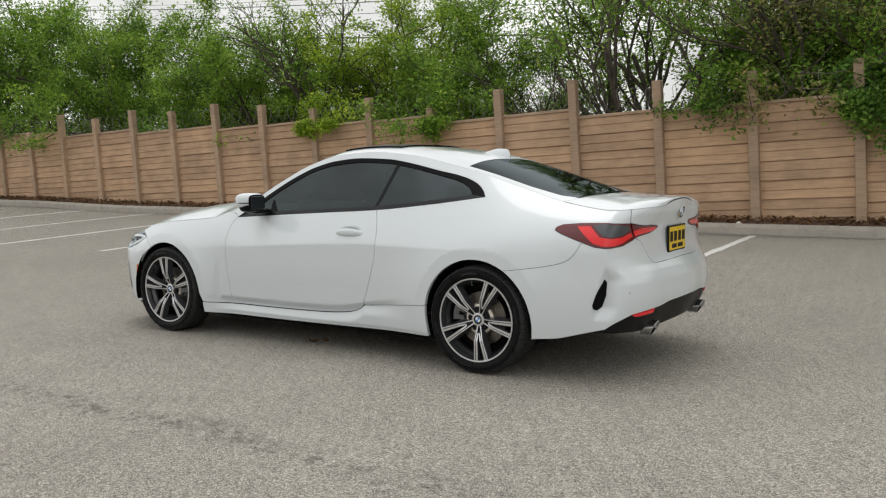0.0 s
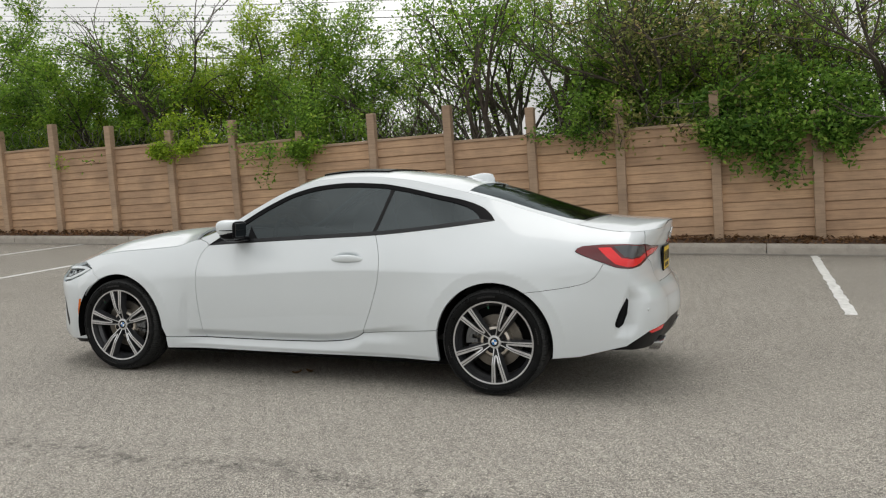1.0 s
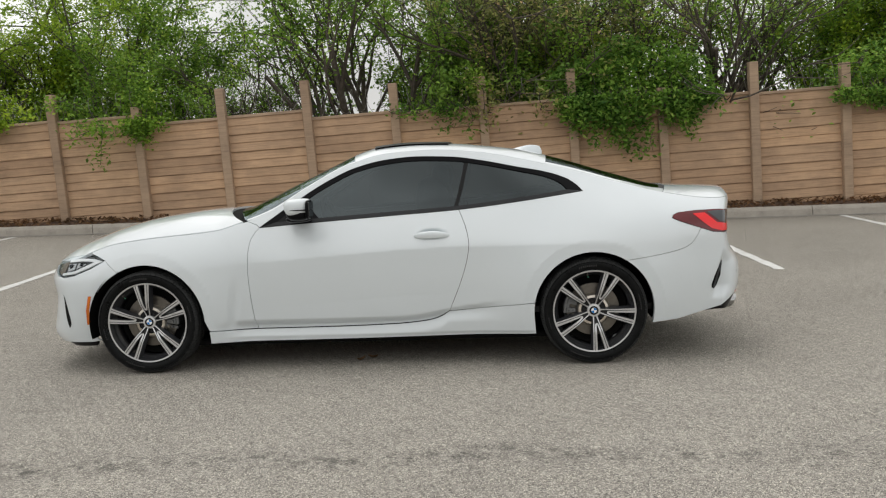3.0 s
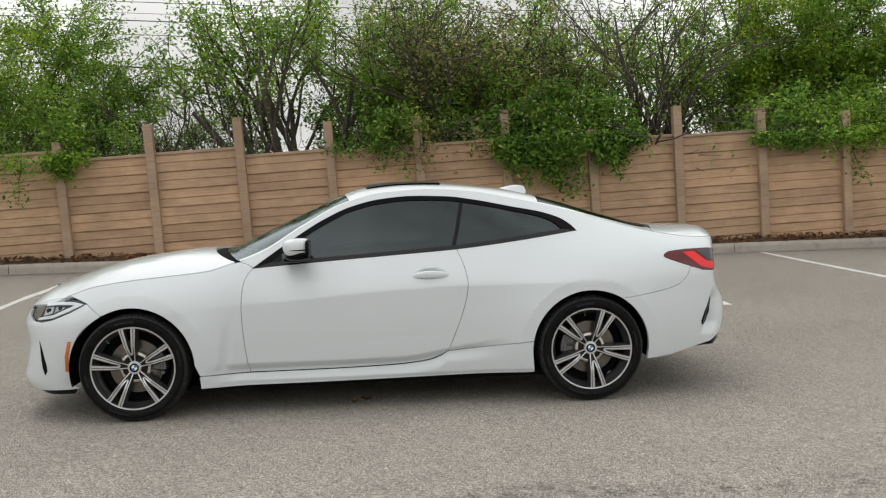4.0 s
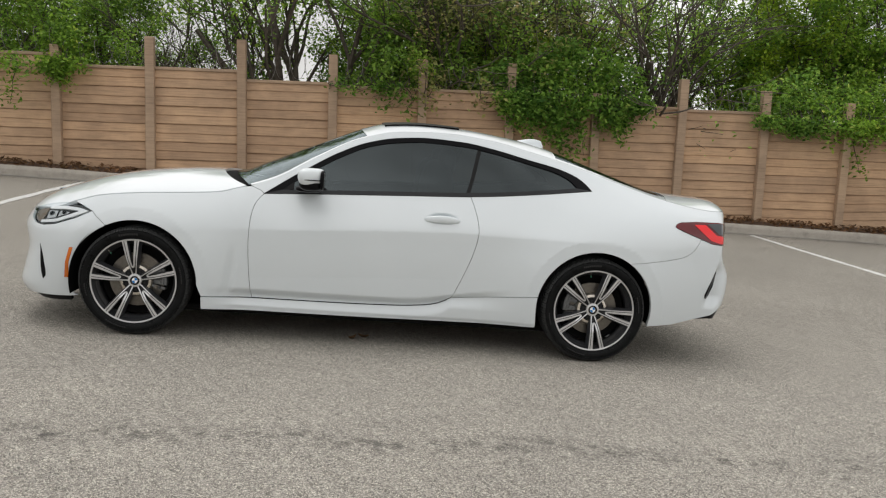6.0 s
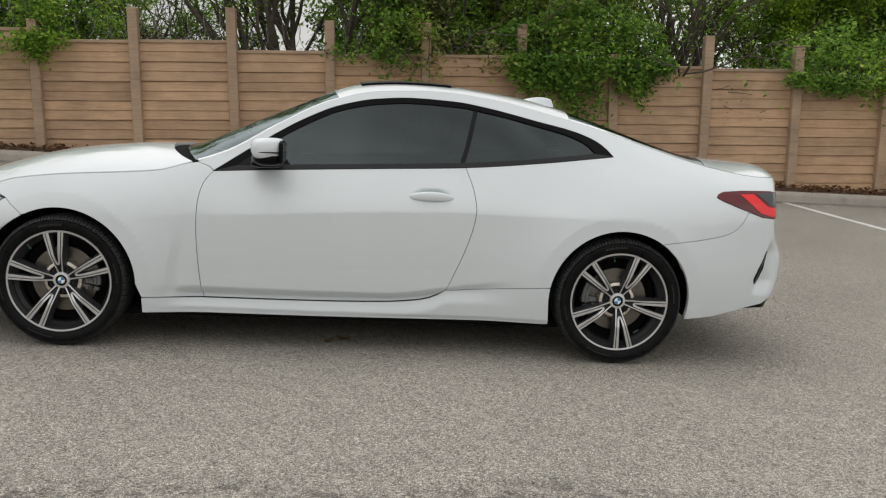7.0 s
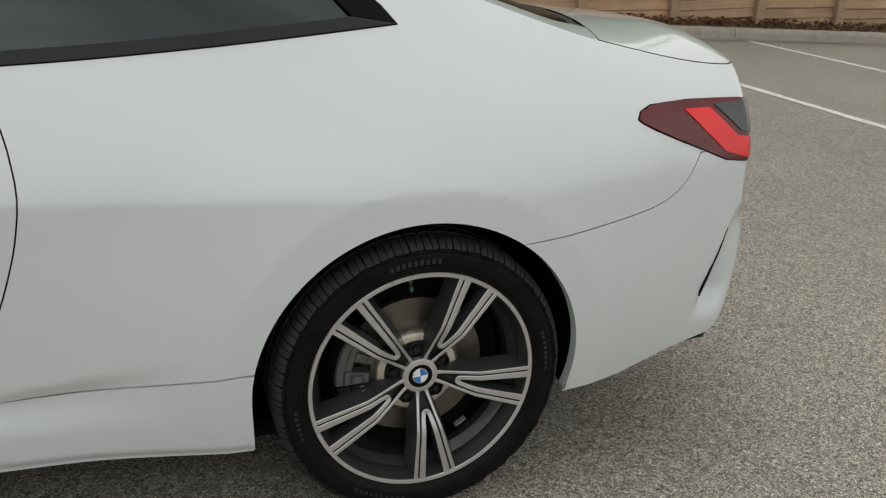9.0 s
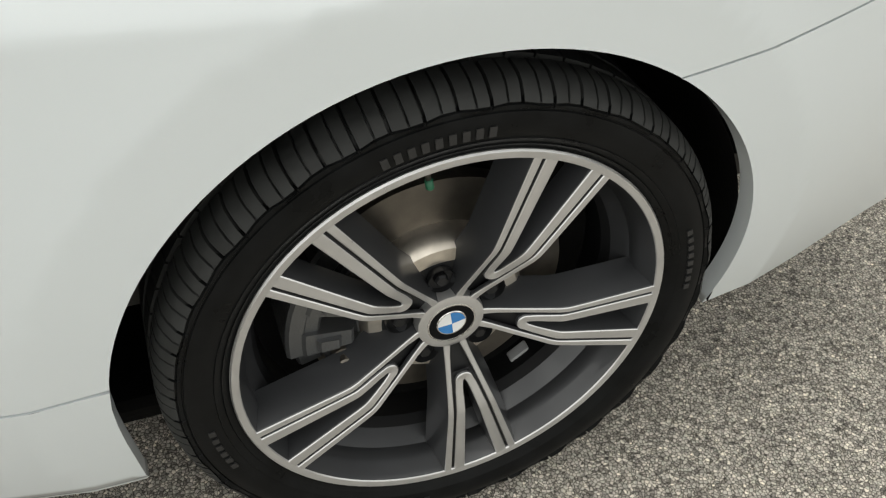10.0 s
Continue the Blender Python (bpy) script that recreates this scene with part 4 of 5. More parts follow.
def blob(cx, cy, cz, rx, ry, rz, power=2.6, seg=28, rings=18):
    """A rounded block (superellipsoid)."""
    verts, faces = [], []
    sp = lambda v: math.copysign(abs(v) ** (2 / power), v)
    for i in range(rings + 1):
        a = -math.pi / 2 + math.pi * i / rings
        for j in range(seg):
            b = 2 * math.pi * j / seg
            verts.append((cx + rx * sp(math.cos(a)) * sp(math.cos(b)), cy + ry * sp(math.cos(a)) * sp(math.sin(b)), cz + rz * sp(math.sin(a))))
    for i in range(rings):
        for j in range(seg):
            faces.append((i * seg + j, i * seg + (j + 1) % seg, (i + 1) * seg + (j + 1) % seg, (i + 1) * seg + j))
    return verts, faces


def blob_bm(*args, **kw):
    v, f = blob(*args, **kw)
    bm = bmesh.new()
    vs = [bm.verts.new(p) for p in v]
    for q in f:
        bm.faces.new([vs[i] for i in q])
    bmesh.ops.remove_doubles(bm, verts=bm.verts[:], dist=1e-5)
    return bm


def revolve(profile, seg, a0=0.0, a1=2 * math.pi):
    """Profile of (radius, y) turned round the axle; returns vertices and faces, with closed rings."""
    verts, faces = [], []
    closed = abs(a1 - a0 - 2 * math.pi) < 1e-6
    n = seg if closed else seg + 1
    for i in range(n):
        a = a0 + (a1 - a0) * i / seg
        for r, y in profile:
            verts.append((r * math.cos(a), y, r * math.sin(a)))
    m = len(profile)
    for i in range(seg):
        j = (i + 1) % n
        for k in range(m - 1):
            faces.append((i * m + k, i * m + k + 1, j * m + k + 1, j * m + k))
    return verts, faces


def hard(ob, degrees=32):
    ob.data.set_sharp_from_angle(angle=radians(degrees))
    return ob


def ribbon(verts, faces, slots, path, flank_in, flank_out):
    """A machined strip along path, rows of (x, z, nx, nz, width, y); it drops into dark flanks on either side."""
    start = len(verts)
    for x, z, nx, nz, w, y in path:
        for o, dy in ((-w / 2 - flank_in[1], flank_in[0]), (-w / 2 - .0008, .003), (-w / 2, .0010), (-w / 2 + .0010, 0), (w / 2 - .0010, 0), (w / 2, .0010), (w / 2 + .0008, .003), (w / 2 + flank_out[1], flank_out[0])):
            verts.append((x + nx * o, y + dy, z + nz * o))
    for i in range(len(path) - 1):
        for j in range(7):
            faces.append((start + i * 8 + j, start + i * 8 + j + 1, start + (i + 1) * 8 + j + 1, start + (i + 1) * 8 + j))
            slots.append(0 if j in (2, 3, 4) else 1)


def line(*knots):
    k = np.array(knots, float)
    return lambda r: float(np.interp(r, k[:, 0], k[:, 1]))


def spoke(parent, theta):
    """One twin spoke: two outer strips that leave the hub as a V and a U of inner strips between them, machined, with dark grooves and flanks."""
    verts, faces, slots = [], [], []
    ca, sa = math.cos(radians(theta)), math.sin(radians(theta))
    outer = line((.030, .0085), (.043, .0105), (.132, .0275), (.252, .0472))
    wide = line((.030, .0095), (.043, .0088), (.055, .0074), (.09, .0066), (.132, .0075), (.252, .0100))
    inner = line((.0857, .0), (.0862, .0030), (.0885, .0055), (.093, .0070), (.102, .0092), (.134, .0147), (.252, .0307))
    broad = line((.0857, .0125), (.0885, .0110), (.093, .0098), (.134, .0116), (.252, .0152))
    face_y = line((.030, -.0032), (.040, -.0040), (.055, -.0085), (.124, -.0345), (.132, -.0362), (.142, -.0367), (.252, -.0372))

    def place(r, s, dr, ds, w):
        n = math.hypot(dr, ds)
        dr, ds = dr / n, ds / n
        # across the strip, in the wheel's plane: the path's direction turned by a right angle
        ar, as_ = -ds, dr
        return (r * ca - s * sa, r * sa + s * ca, ar * ca - as_ * sa, ar * sa + as_ * ca, w, face_y(r))

    st = [.030, .036, .043, .055, .075, .10, .122, .127, .132, .137, .145, .175, .21, .252]
    for side in (1, -1):
        path = []
        for r in st:
            slope = (outer(r + .004) - outer(r - .004)) / .008
            path.append(place(r, side * outer(r), 1, side * slope, wide(r)))
        deep = ((.006, .001), (.048, .011)) if side > 0 else ((.048, .011), (.006, .001))
        ribbon(verts, faces, slots, path, *deep)
    rs = [.252, .21, .175, .145, .137, .132, .127, .115, .102, .096, .093, .0905, .0885, .0870, .0862]
    path = []
    for r in rs:
        slope = (inner(r + .0006) - inner(r - .0006)) / .0012
        path.append(place(r, inner(r), -1, -slope, broad(r)))
    path.append(place(.0857, 0, 0, -1, .0125))
    for r in rs[::-1]:
        slope = (inner(r + .0006) - inner(r - .0006)) / .0012
        path.append(place(r, -inner(r), 1, -slope, broad(r)))
    ribbon(verts, faces, slots, path, (.006, .0006), (.034, .004))
    # floor of the grooves
    for side in (1, -1):
        g = len(verts)
        floor = (.036, .06, .08, .0860, .092, .10, .13, .17, .21, .252)
        for r in floor:
            for s in (0.0 if r < .0861 else inner(r), outer(r)):
                verts.append((r * ca - s * side * sa, face_y(r) + (.0035 if r > .0861 else .012), r * sa + s * side * ca))
        for i in range(len(floor) - 1):
            q = (g + 2 * i, g + 2 * i + 1, g + 2 * i + 3, g + 2 * i + 2)
            faces.append(q)
            slots.append(2)
    ob = mesh_object("spoke", verts, faces, [MACHINED, ALLOYGREY, ALLOYBLACK], parent, slots=slots)
    hard(ob, 25)


def tyre(parent, width=1.0):
    prof = [(.252, -.028), (.2565, -.033), (.262, -.0355), (.2665, -.0392), (.2672, -.0380), (.275, -.0432), (.2757, -.0421), (.287, -.0462), (.2975, -.0462), (.3050, -.0446), (.3056, -.0426), (.3066, -.0424), (.3075, -.0438), (.3112, -.0430), (.3118, -.0406), (.3128, -.0404), (.3136, -.0420), (.3195, -.0372),
            (.3265, -.029), (.3305, -.019), (.3318, -.009), (.3322, .006), (.3258, .0075), (.3258, .0145), (.3325, .016), (.333, .048), (.326, .0495), (.326, .0585), (.333, .060),
            (.333, .098), (.326, .0995), (.326, .1085), (.333, .110), (.3325, .142), (.326, .1435), (.326, .1505), (.3318, .152), (.331, .172), (.3265, .187), (.318, .199), (.298, .208), (.275, .204), (.252, .190)]
    prof = [(r, y if y < 0 else y * width) for r, y in prof]
    pitch = 62
    steps = (0.0, .025, .085, .115, .48, .50, .54, .56)
    seg = pitch * 8
    verts, faces = revolve(prof, seg)
    m = len(prof)
    for i in range(seg):
        a = 2 * math.pi * (i // 8 + steps[i % 8]) / pitch
        for k, (r, y) in enumerate(prof):
            slant = .10 * (.02 - y) if y < .02 else 0.0
            verts[i * m + k] = [r * math.cos(a + slant), y, r * math.sin(a + slant)]
    for i in range(seg):
        ph = i % 8
        for k, (r, y) in enumerate(prof):
            cut = 0.0
            if (y < .0065 and r > .3122) or (y > .150 * width and r > .317):
                cut = .007 if ph in (1, 2) else .004 if ph in (5, 6) and r > .319 else 0.0
            elif r > .3321 and (.015 < y / width < .05 or .109 < y / width < .143):
                cut = .004 if ph in (1, 2) else 0.0
            if cut:
                f = (r - cut) / r
                verts[i * m + k][0] *= f
                verts[i * m + k][2] *= f
                if y < -.03:
                    verts[i * m + k][1] += .002
            # every second shoulder block reaches further down the sidewall
            elif y < -.025 and .3105 < r < .325 and (i // 8) % 2 and ph not in (1, 2):
                verts[i * m + k][1] -= .0032
    # beyond this radius the tread is a paler grey than the sidewall
    worn = [1 if sum(math.hypot(verts[q][0], verts[q][2]) for q in f) / len(f) > .3145 else 0 for f in faces]
    hard(mesh_object("tyre", verts, faces, [TYRE, TREAD], parent, "black low-profile tyre", slots=worn), 24)
    # raised maker's marks, too small to read: plain bars along an arc of the sidewall
    bv, bf = [], []
    for a0, count, h in ((108, 9, .011), (262, 10, .007), (200, 6, .007), (20, 8, .007)):
        for i in range(count):
            a = radians(a0 - i * 2.6)
            rr = .2875
            w = .0036
            k = len(bv)
            c, s = math.cos(a), math.sin(a)
            for dr in (-h / 2, h / 2):
                for dt in (-w, w):
                    for y in (-.0455, -.0478):
                        bv.append(((rr + dr) * c - dt * s, y, (rr + dr) * s + dt * c))
            for q in ((0, 1, 3, 2), (4, 6, 7, 5), (0, 4, 5, 1), (2, 3, 7, 6), (1, 5, 7, 3), (0, 2, 6, 4)):
                bf.append(tuple(k + j for j in q))
    tagged(mesh_object("sidewall_mark", bv, bf, plain("raised_rubber", (0.016, 0.016, 0.0165), 0.55), parent, soft=False), kind="stuff")


def emblem(parent, name, place, r, turn=0.0, ring=True):
    """A roundel: dark ring, thin bright rims, quarters of blue and white. Faces -y."""
    verts, faces, slots = [], [], []
    n = 48
    rings = [(r, .004, 0), (r * .985, 0.0, 0), (r * .93, -.0004, 1), (r * .92, .0004, 1), (r * .62, .0004, 2), (r * .60, -.0004, 0), (r * .56, -.0004, 0)]
    for rr, y, _ in rings:
        for i in range(n):
            a = 2 * math.pi * i / n + turn
            verts.append((rr * math.cos(a), y, rr * math.sin(a)))
    for k in range(len(rings) - 1):
        for i in range(n):
            j = (i + 1) % n
            faces.append((k * n + i, k * n + j, (k + 1) * n + j, (k + 1) * n + i))
            slots.append(1 if k == 3 else 0)
    c = len(verts)
    verts.append((0, -.0016, 0))
    for i in range(n):
        faces.append(((len(rings) - 1) * n + i, (len(rings) - 1) * n + (i + 1) % n, c))
        slots.append(2 if (i // (n // 4)) % 2 == 0 else 3)
    ob = mesh_object(name, verts, faces, [CHROME, GLOSSBLACK, BLUE, EMBLEMWHITE], parent, "round emblem with blue and white quarters", slots=slots)
    ob.matrix_basis = place
    return hard(ob, 30)


def wheel(car, x, y, first):
    w = new("wheel")
    w.parent = car
    tagged(w, "dark grey alloy wheel with machined twin spokes and black tyre")
    w.location = (x, y, HUB)
    tyre(w, 1.0 if x == RX else .84)
    lip, f1 = revolve([(.2575, -.028), (.2588, -.0362), (.2570, -.0384), (.2520, -.0380), (.2490, -.0372), (.2482, -.0355)], 96)
    hard(mesh_object("rim_lip", lip, f1, MACHINED, w, "bright machined rim edge"), 40)
    barrel, f2 = revolve([(.2482, -.0355), (.2455, -.028), (.241, -.014), (.2375, -.006), (.2375, .008), (.224, .03)], 96)
    hard(mesh_object("rim_barrel", barrel, f2, ALLOYGREY, w), 30)
    drum, f2 = revolve([(.224, .03), (.2185, .045), (.2225, .06), (.2275, .10), (.2275, .185), (.2525, .19)], 96)
    hard(mesh_object("rim_drum", drum, f2, ALLOYBLACK, w), 30)
    for k in range(5):
        spoke(w, first + 72 * k)
    hub, f3 = revolve([(.0285, -.003), (.0295, -.0056), (.034, -.0054), (.0385, -.0047), (.0405, -.0040), (.0420, .002), (.043, .03)], 60)
    hard(mesh_object("hub_ring", hub, f3, MACHINED, w), 40)
    boss, f4 = revolve([(.0001, .012), (.050, .012), (.078, .016), (.084, .03), (.084, .06)], 60)
    hard(mesh_object("hub_boss", boss, f4, ALLOYBLACK, w), 40)
    for k in range(5):
        a = radians(first + 36 + 72 * k)
        v, f = revolve([(.0001, .0), (.0065, .0), (.0085, .003), (.0085, .016)], 6)
        # bolts coloured black to stand for the shade between the spokes
        ob = mesh_object("wheel_bolt", v, f, ALLOYBLACK, w, soft=False)
        ob.location = (.060 * math.cos(a), .004, .060 * math.sin(a))
        v, f = revolve([(.0165, .006), (.0165, .013), (.0125, .02)], 20)
        ob = mesh_object("bolt_pocket", v, f, ALLOYBLACK, w)
        ob.location = (.060 * math.cos(a), -.001, .060 * math.sin(a))
    emblem(w, "centre_cap", Matrix.Translation((0, -.0058, 0)), .0300, radians(8))
    disc, f5 = revolve([(.100, .046), (.102, .050), (.164, .052), (.165, .052), (.165, .072), (.088, .074)], 80)
    hard(mesh_object("brake_disc", disc, f5, STEEL, w, "bare steel brake disc"), 30)
    hat, f6 = revolve([(.0001, .016), (.082, .016), (.093, .019), (.101, .028), (.106, .042), (.108, .052)], 60)
    hard(mesh_object("disc_hat", hat, f6, plain("rusty_disc_hat", (0.66, 0.61, 0.54), 0.30, metal=0.9, vary=0.3, scale=25), w), 30)
    shield, f7 = revolve([(.0001, .088), (.205, .088), (.216, .08)], 48)
    mesh_object("dust_shield", shield, f7, LINER, w)
    # caliper: bridge, two ears and a bolt boss, on the forward side of the disc
    a0 = 168 if x == RX else 10
    for (d, r0, r1, y0, y1, span) in ((-10.5, .112, .172, .008, .036, 11), (10.5, .112, .172, .008, .036, 11), (0, .150, .172, .014, .036, 12), (0, .166, .190, .012, .10, 33),
                                      (-25, .100, .150, .020, .052, 8), (25, .100, .150, .020, .052, 8), (0, .096, .108, .030, .050, 50),
                                      (-25, .150, .182, .030, .10, 6), (25, .150, .182, .030, .10, 6), (-10.5, .128, .156, .001, .010, 6), (10.5, .128, .156, .001, .010, 6)):
        v, f = [], []
        n = 8
        for i in range(n + 1):
            a = radians(a0 + d - span / 2 + span * i / n)
            for r, yy in ((r0, y0 + .004), (r0 + .004, y0), (r1 - .004, y0), (r1, y0 + .004), (r1, y1), (r0, y1)):
                v.append((r * math.cos(a), yy, r * math.sin(a)))
        for i in range(n):
            for j in range(6):
                f.append((i * 6 + j, i * 6 + (j + 1) % 6, (i + 1) * 6 + (j + 1) % 6, (i + 1) * 6 + j))
        f += [tuple(range(5, -1, -1)), tuple(range(n * 6, n * 6 + 6))]
        mesh_object("caliper_block", v, f, CASTIRON, w, soft=False)
    for d in (-25, 25):
        a = radians(a0 + d)
        v, f = revolve([(.0001, -.004), (.007, -.004), (.0085, -.002), (.0085, .010), (.012, .011), (.012, .022)], 12)
        ob = hard(mesh_object("slide_pin", v, f, STEEL, w), 30)
        ob.location = (.130 * math.cos(a), 0, .130 * math.sin(a))
    # valve with its green cap, and a balance weight
    a = radians(first + 36)
    ray = lambda r, y: (r * math.cos(a), y, r * math.sin(a))
    v, f = tube([ray(.240, -.010), ray(.232, -.011), ray(.2315, -.011), ray(.220, -.012)], [.0052, .0052, .003, .003], 10)
    mesh_object("valve", v, f, STEEL, w)
    v, f = tube([ray(.222, -.012), ray(.212, -.013), ray(.2105, -.013)], [.0044, .0044, .003], 8)
    mesh_object("valve_cap", v, f, plain("green_valve_cap", (0.02, 0.13, 0.07), 0.4), w, "green valve cap")
    a = radians(first + 36 - 152)
    bm = box(-.016, .016, -.009, .009, -.003, .003, .002)
    ob = part("balance_weight", bm, plain("grey_balance_weight", (0.45, 0.46, 0.47), 0.5), w)
    ob.matrix_basis = Matrix.LocRotScale((.223 * math.cos(a), .07, .223 * math.sin(a)), Euler((0, -a + math.pi / 2, 0)), None)
    return w


def car_lights(car):
    LAMPSILVER = plain("lamp_silver", (0.90, 0.91, 0.92), 0.4, metal=0.0)
    HOUSING = plain("lamp_housing", (0.022, 0.021, 0.02), 0.35)
    WARMREFLECTION = plain("lamp_warm_reflection", (0.16, 0.115, 0.075), 0.3, metal=0.4)
    LENS = tinted_glass("lamp_lens", (0.86, 0.88, 0.89), 0.7, 0.35)
    for side in (1, -1):
        fl = (lambda d: d) if side == 1 else mirrored
        lamp = put_skin("tail_lamp", fl(skin(LAMP, hull, (.014, .01), flange=.03, lift=.004)), DARKRED, car, "dark red wraparound tail lamp")
        lid_lamp = put_skin("lid_lamp", fl(skin(LID_LAMP, hull, (.014, .01), flange=.02, lift=.004)), DARKRED, car, "dark red lamp in the boot lid")
        bar = [(.63, .913), (.705, .916), (.775, .856), (.887, .848), (.985, .853), (1.045, .876), (1.066, .852), (.993, .820), (.921, .807), (.80, .807), (.738, .822), (.68, .868)]
        put_skin("light_bar", fl(skin(bar, hull, (.012, .008), gap=0, flange=.003, lift=.0062)), RED, lamp, "bright red light bar")
        bar2 = [(1.058, .884), (1.12, .897), (1.31, .891), (1.275, .876), (1.115, .860), (1.084, .851)]
        put_skin("light_bar", fl(skin(bar2, hull, (.012, .008), gap=0, flange=.003, lift=.0062)), RED, lid_lamp, "bright red light bar")
        smoke = [(.72, .922), (.80, .929), (.92, .924), (1.005, .918), (1.03, .890), (.98, .862), (.887, .857), (.79, .864)]
        put_skin("smoked_panel", fl(skin(smoke, hull, (.012, .008), gap=0, flange=.003, lift=.0062)), SMOKED, lamp, "smoked grey lens")
        # head lamp
        head = put_skin("head_lamp", fl(skin(HEAD, hull, (.016, .012), flange=.022, lift=-.022)), HOUSING, car, "clear head lamp with dark housing")
        put_skin("lens", fl(skin(HEAD, hull, (.016, .012), gap=.001, flange=.01, lift=.002)), LENS, head, "clear lens")
        drl = [(-3.425, .746), (-3.30, .755), (-3.20, .751), (-3.143, .738), (-3.24, .695), (-3.345, .658), (-3.46, .645), (-3.46, .659), (-3.345, .676), (-3.25, .712), (-3.205, .731), (-3.22, .735), (-3.30, .738), (-3.425, .730)]
        put_skin("running_light", fl(skin(drl, hull, (.012, .008), gap=0, flange=.012, lift=-.004)), LAMPSILVER, head, "silver running light bar")
        for bowl in ([(-3.265, .722), (-3.335, .728), (-3.345, .690), (-3.275, .714)], [(-3.352, .726), (-3.43, .722), (-3.425, .672), (-3.355, .686)]):
            put_skin("reflector_bowl", fl(skin(bowl[::-1], hull, (.008, .008), gap=0, flange=.010, lift=-.010)), DARKCHROME, head, "chrome reflector")
        # a warm reflection in the lamp's front, put in as a brown patch
        tan_patch = [(-3.445, .738), (-3.50, .730), (-3.555, .716), (-3.575, .702), (-3.56, .676), (-3.50, .650), (-3.47, .652), (-3.455, .69)]
        put_skin("inner_panel", fl(skin(tan_patch[::-1], hull, (.012, .01), gap=0, flange=.006, lift=-.014)), WARMREFLECTION, head, "brown patch standing for a warm reflection")
        for pu, pz, pr in ((-3.305, .712, .012), (-3.39, .700, .016)):
            q = hull(pu, pz)
            part("projector", blob_bm(float(q[0]) + .004, side * (float(q[1]) + .012), float(q[2]), pr * 1.1, .008, pr, 2.2), GLOSSBLACK, head, "dark projector", soft=True)
        # side marker and nose slit
        mark = [(-3.222, .512), (-3.243, .512), (-3.270, .42), (-3.277, .322), (-3.254, .322), (-3.248, .42)]
        put_skin("side_marker", fl(skin(mark, hull, (.01, .01), gap=0, flange=.006, lift=.003)), AMBER, car, "amber side marker")
        slit = [(-3.463, .515), (-3.432, .44), (-3.403, .36), (-3.398, .32), (-3.413, .295), (-3.433, .34), (-3.456, .44)]
        put_skin("nose_slit", fl(skin(slit, hull, (.01, .01), gap=0, flange=.003, lift=.002)), GLOSSBLACK, car, "black air slit in the nose")
        slit = [(.800, .622), (.809, .605), (.802, .53), (.776, .462), (.752, .441), (.738, .45), (.735, .47), (.757, .533), (.786, .592)]
        put_skin("tail_slit", fl(skin(slit, hull, (.005, .005), gap=0, flange=.006, lift=.0035)), GLOSSBLACK, car, "black air slit behind the rear wheel")
        refl = [(.998, .410), (1.144, .424), (1.134, .400), (1.023, .394)]
        put_skin("reflector", fl(skin(refl, hull, (.01, .01), gap=0, flange=.02, lift=-.002)), RED, car, "red bumper reflector")
        v, f = revolve([(.009, .0), (.0092, -.001), (.0, -.0012)], 20)
        eye = mesh_object("parking_sensor", v, f, WHITE, car)
        pt = hull(.98, .545)
        eye.matrix_basis = Matrix.LocRotScale((float(pt[0]) + .001, side * float(pt[1]), float(pt[2])), Euler((0, 0, radians(62 * side))), None)


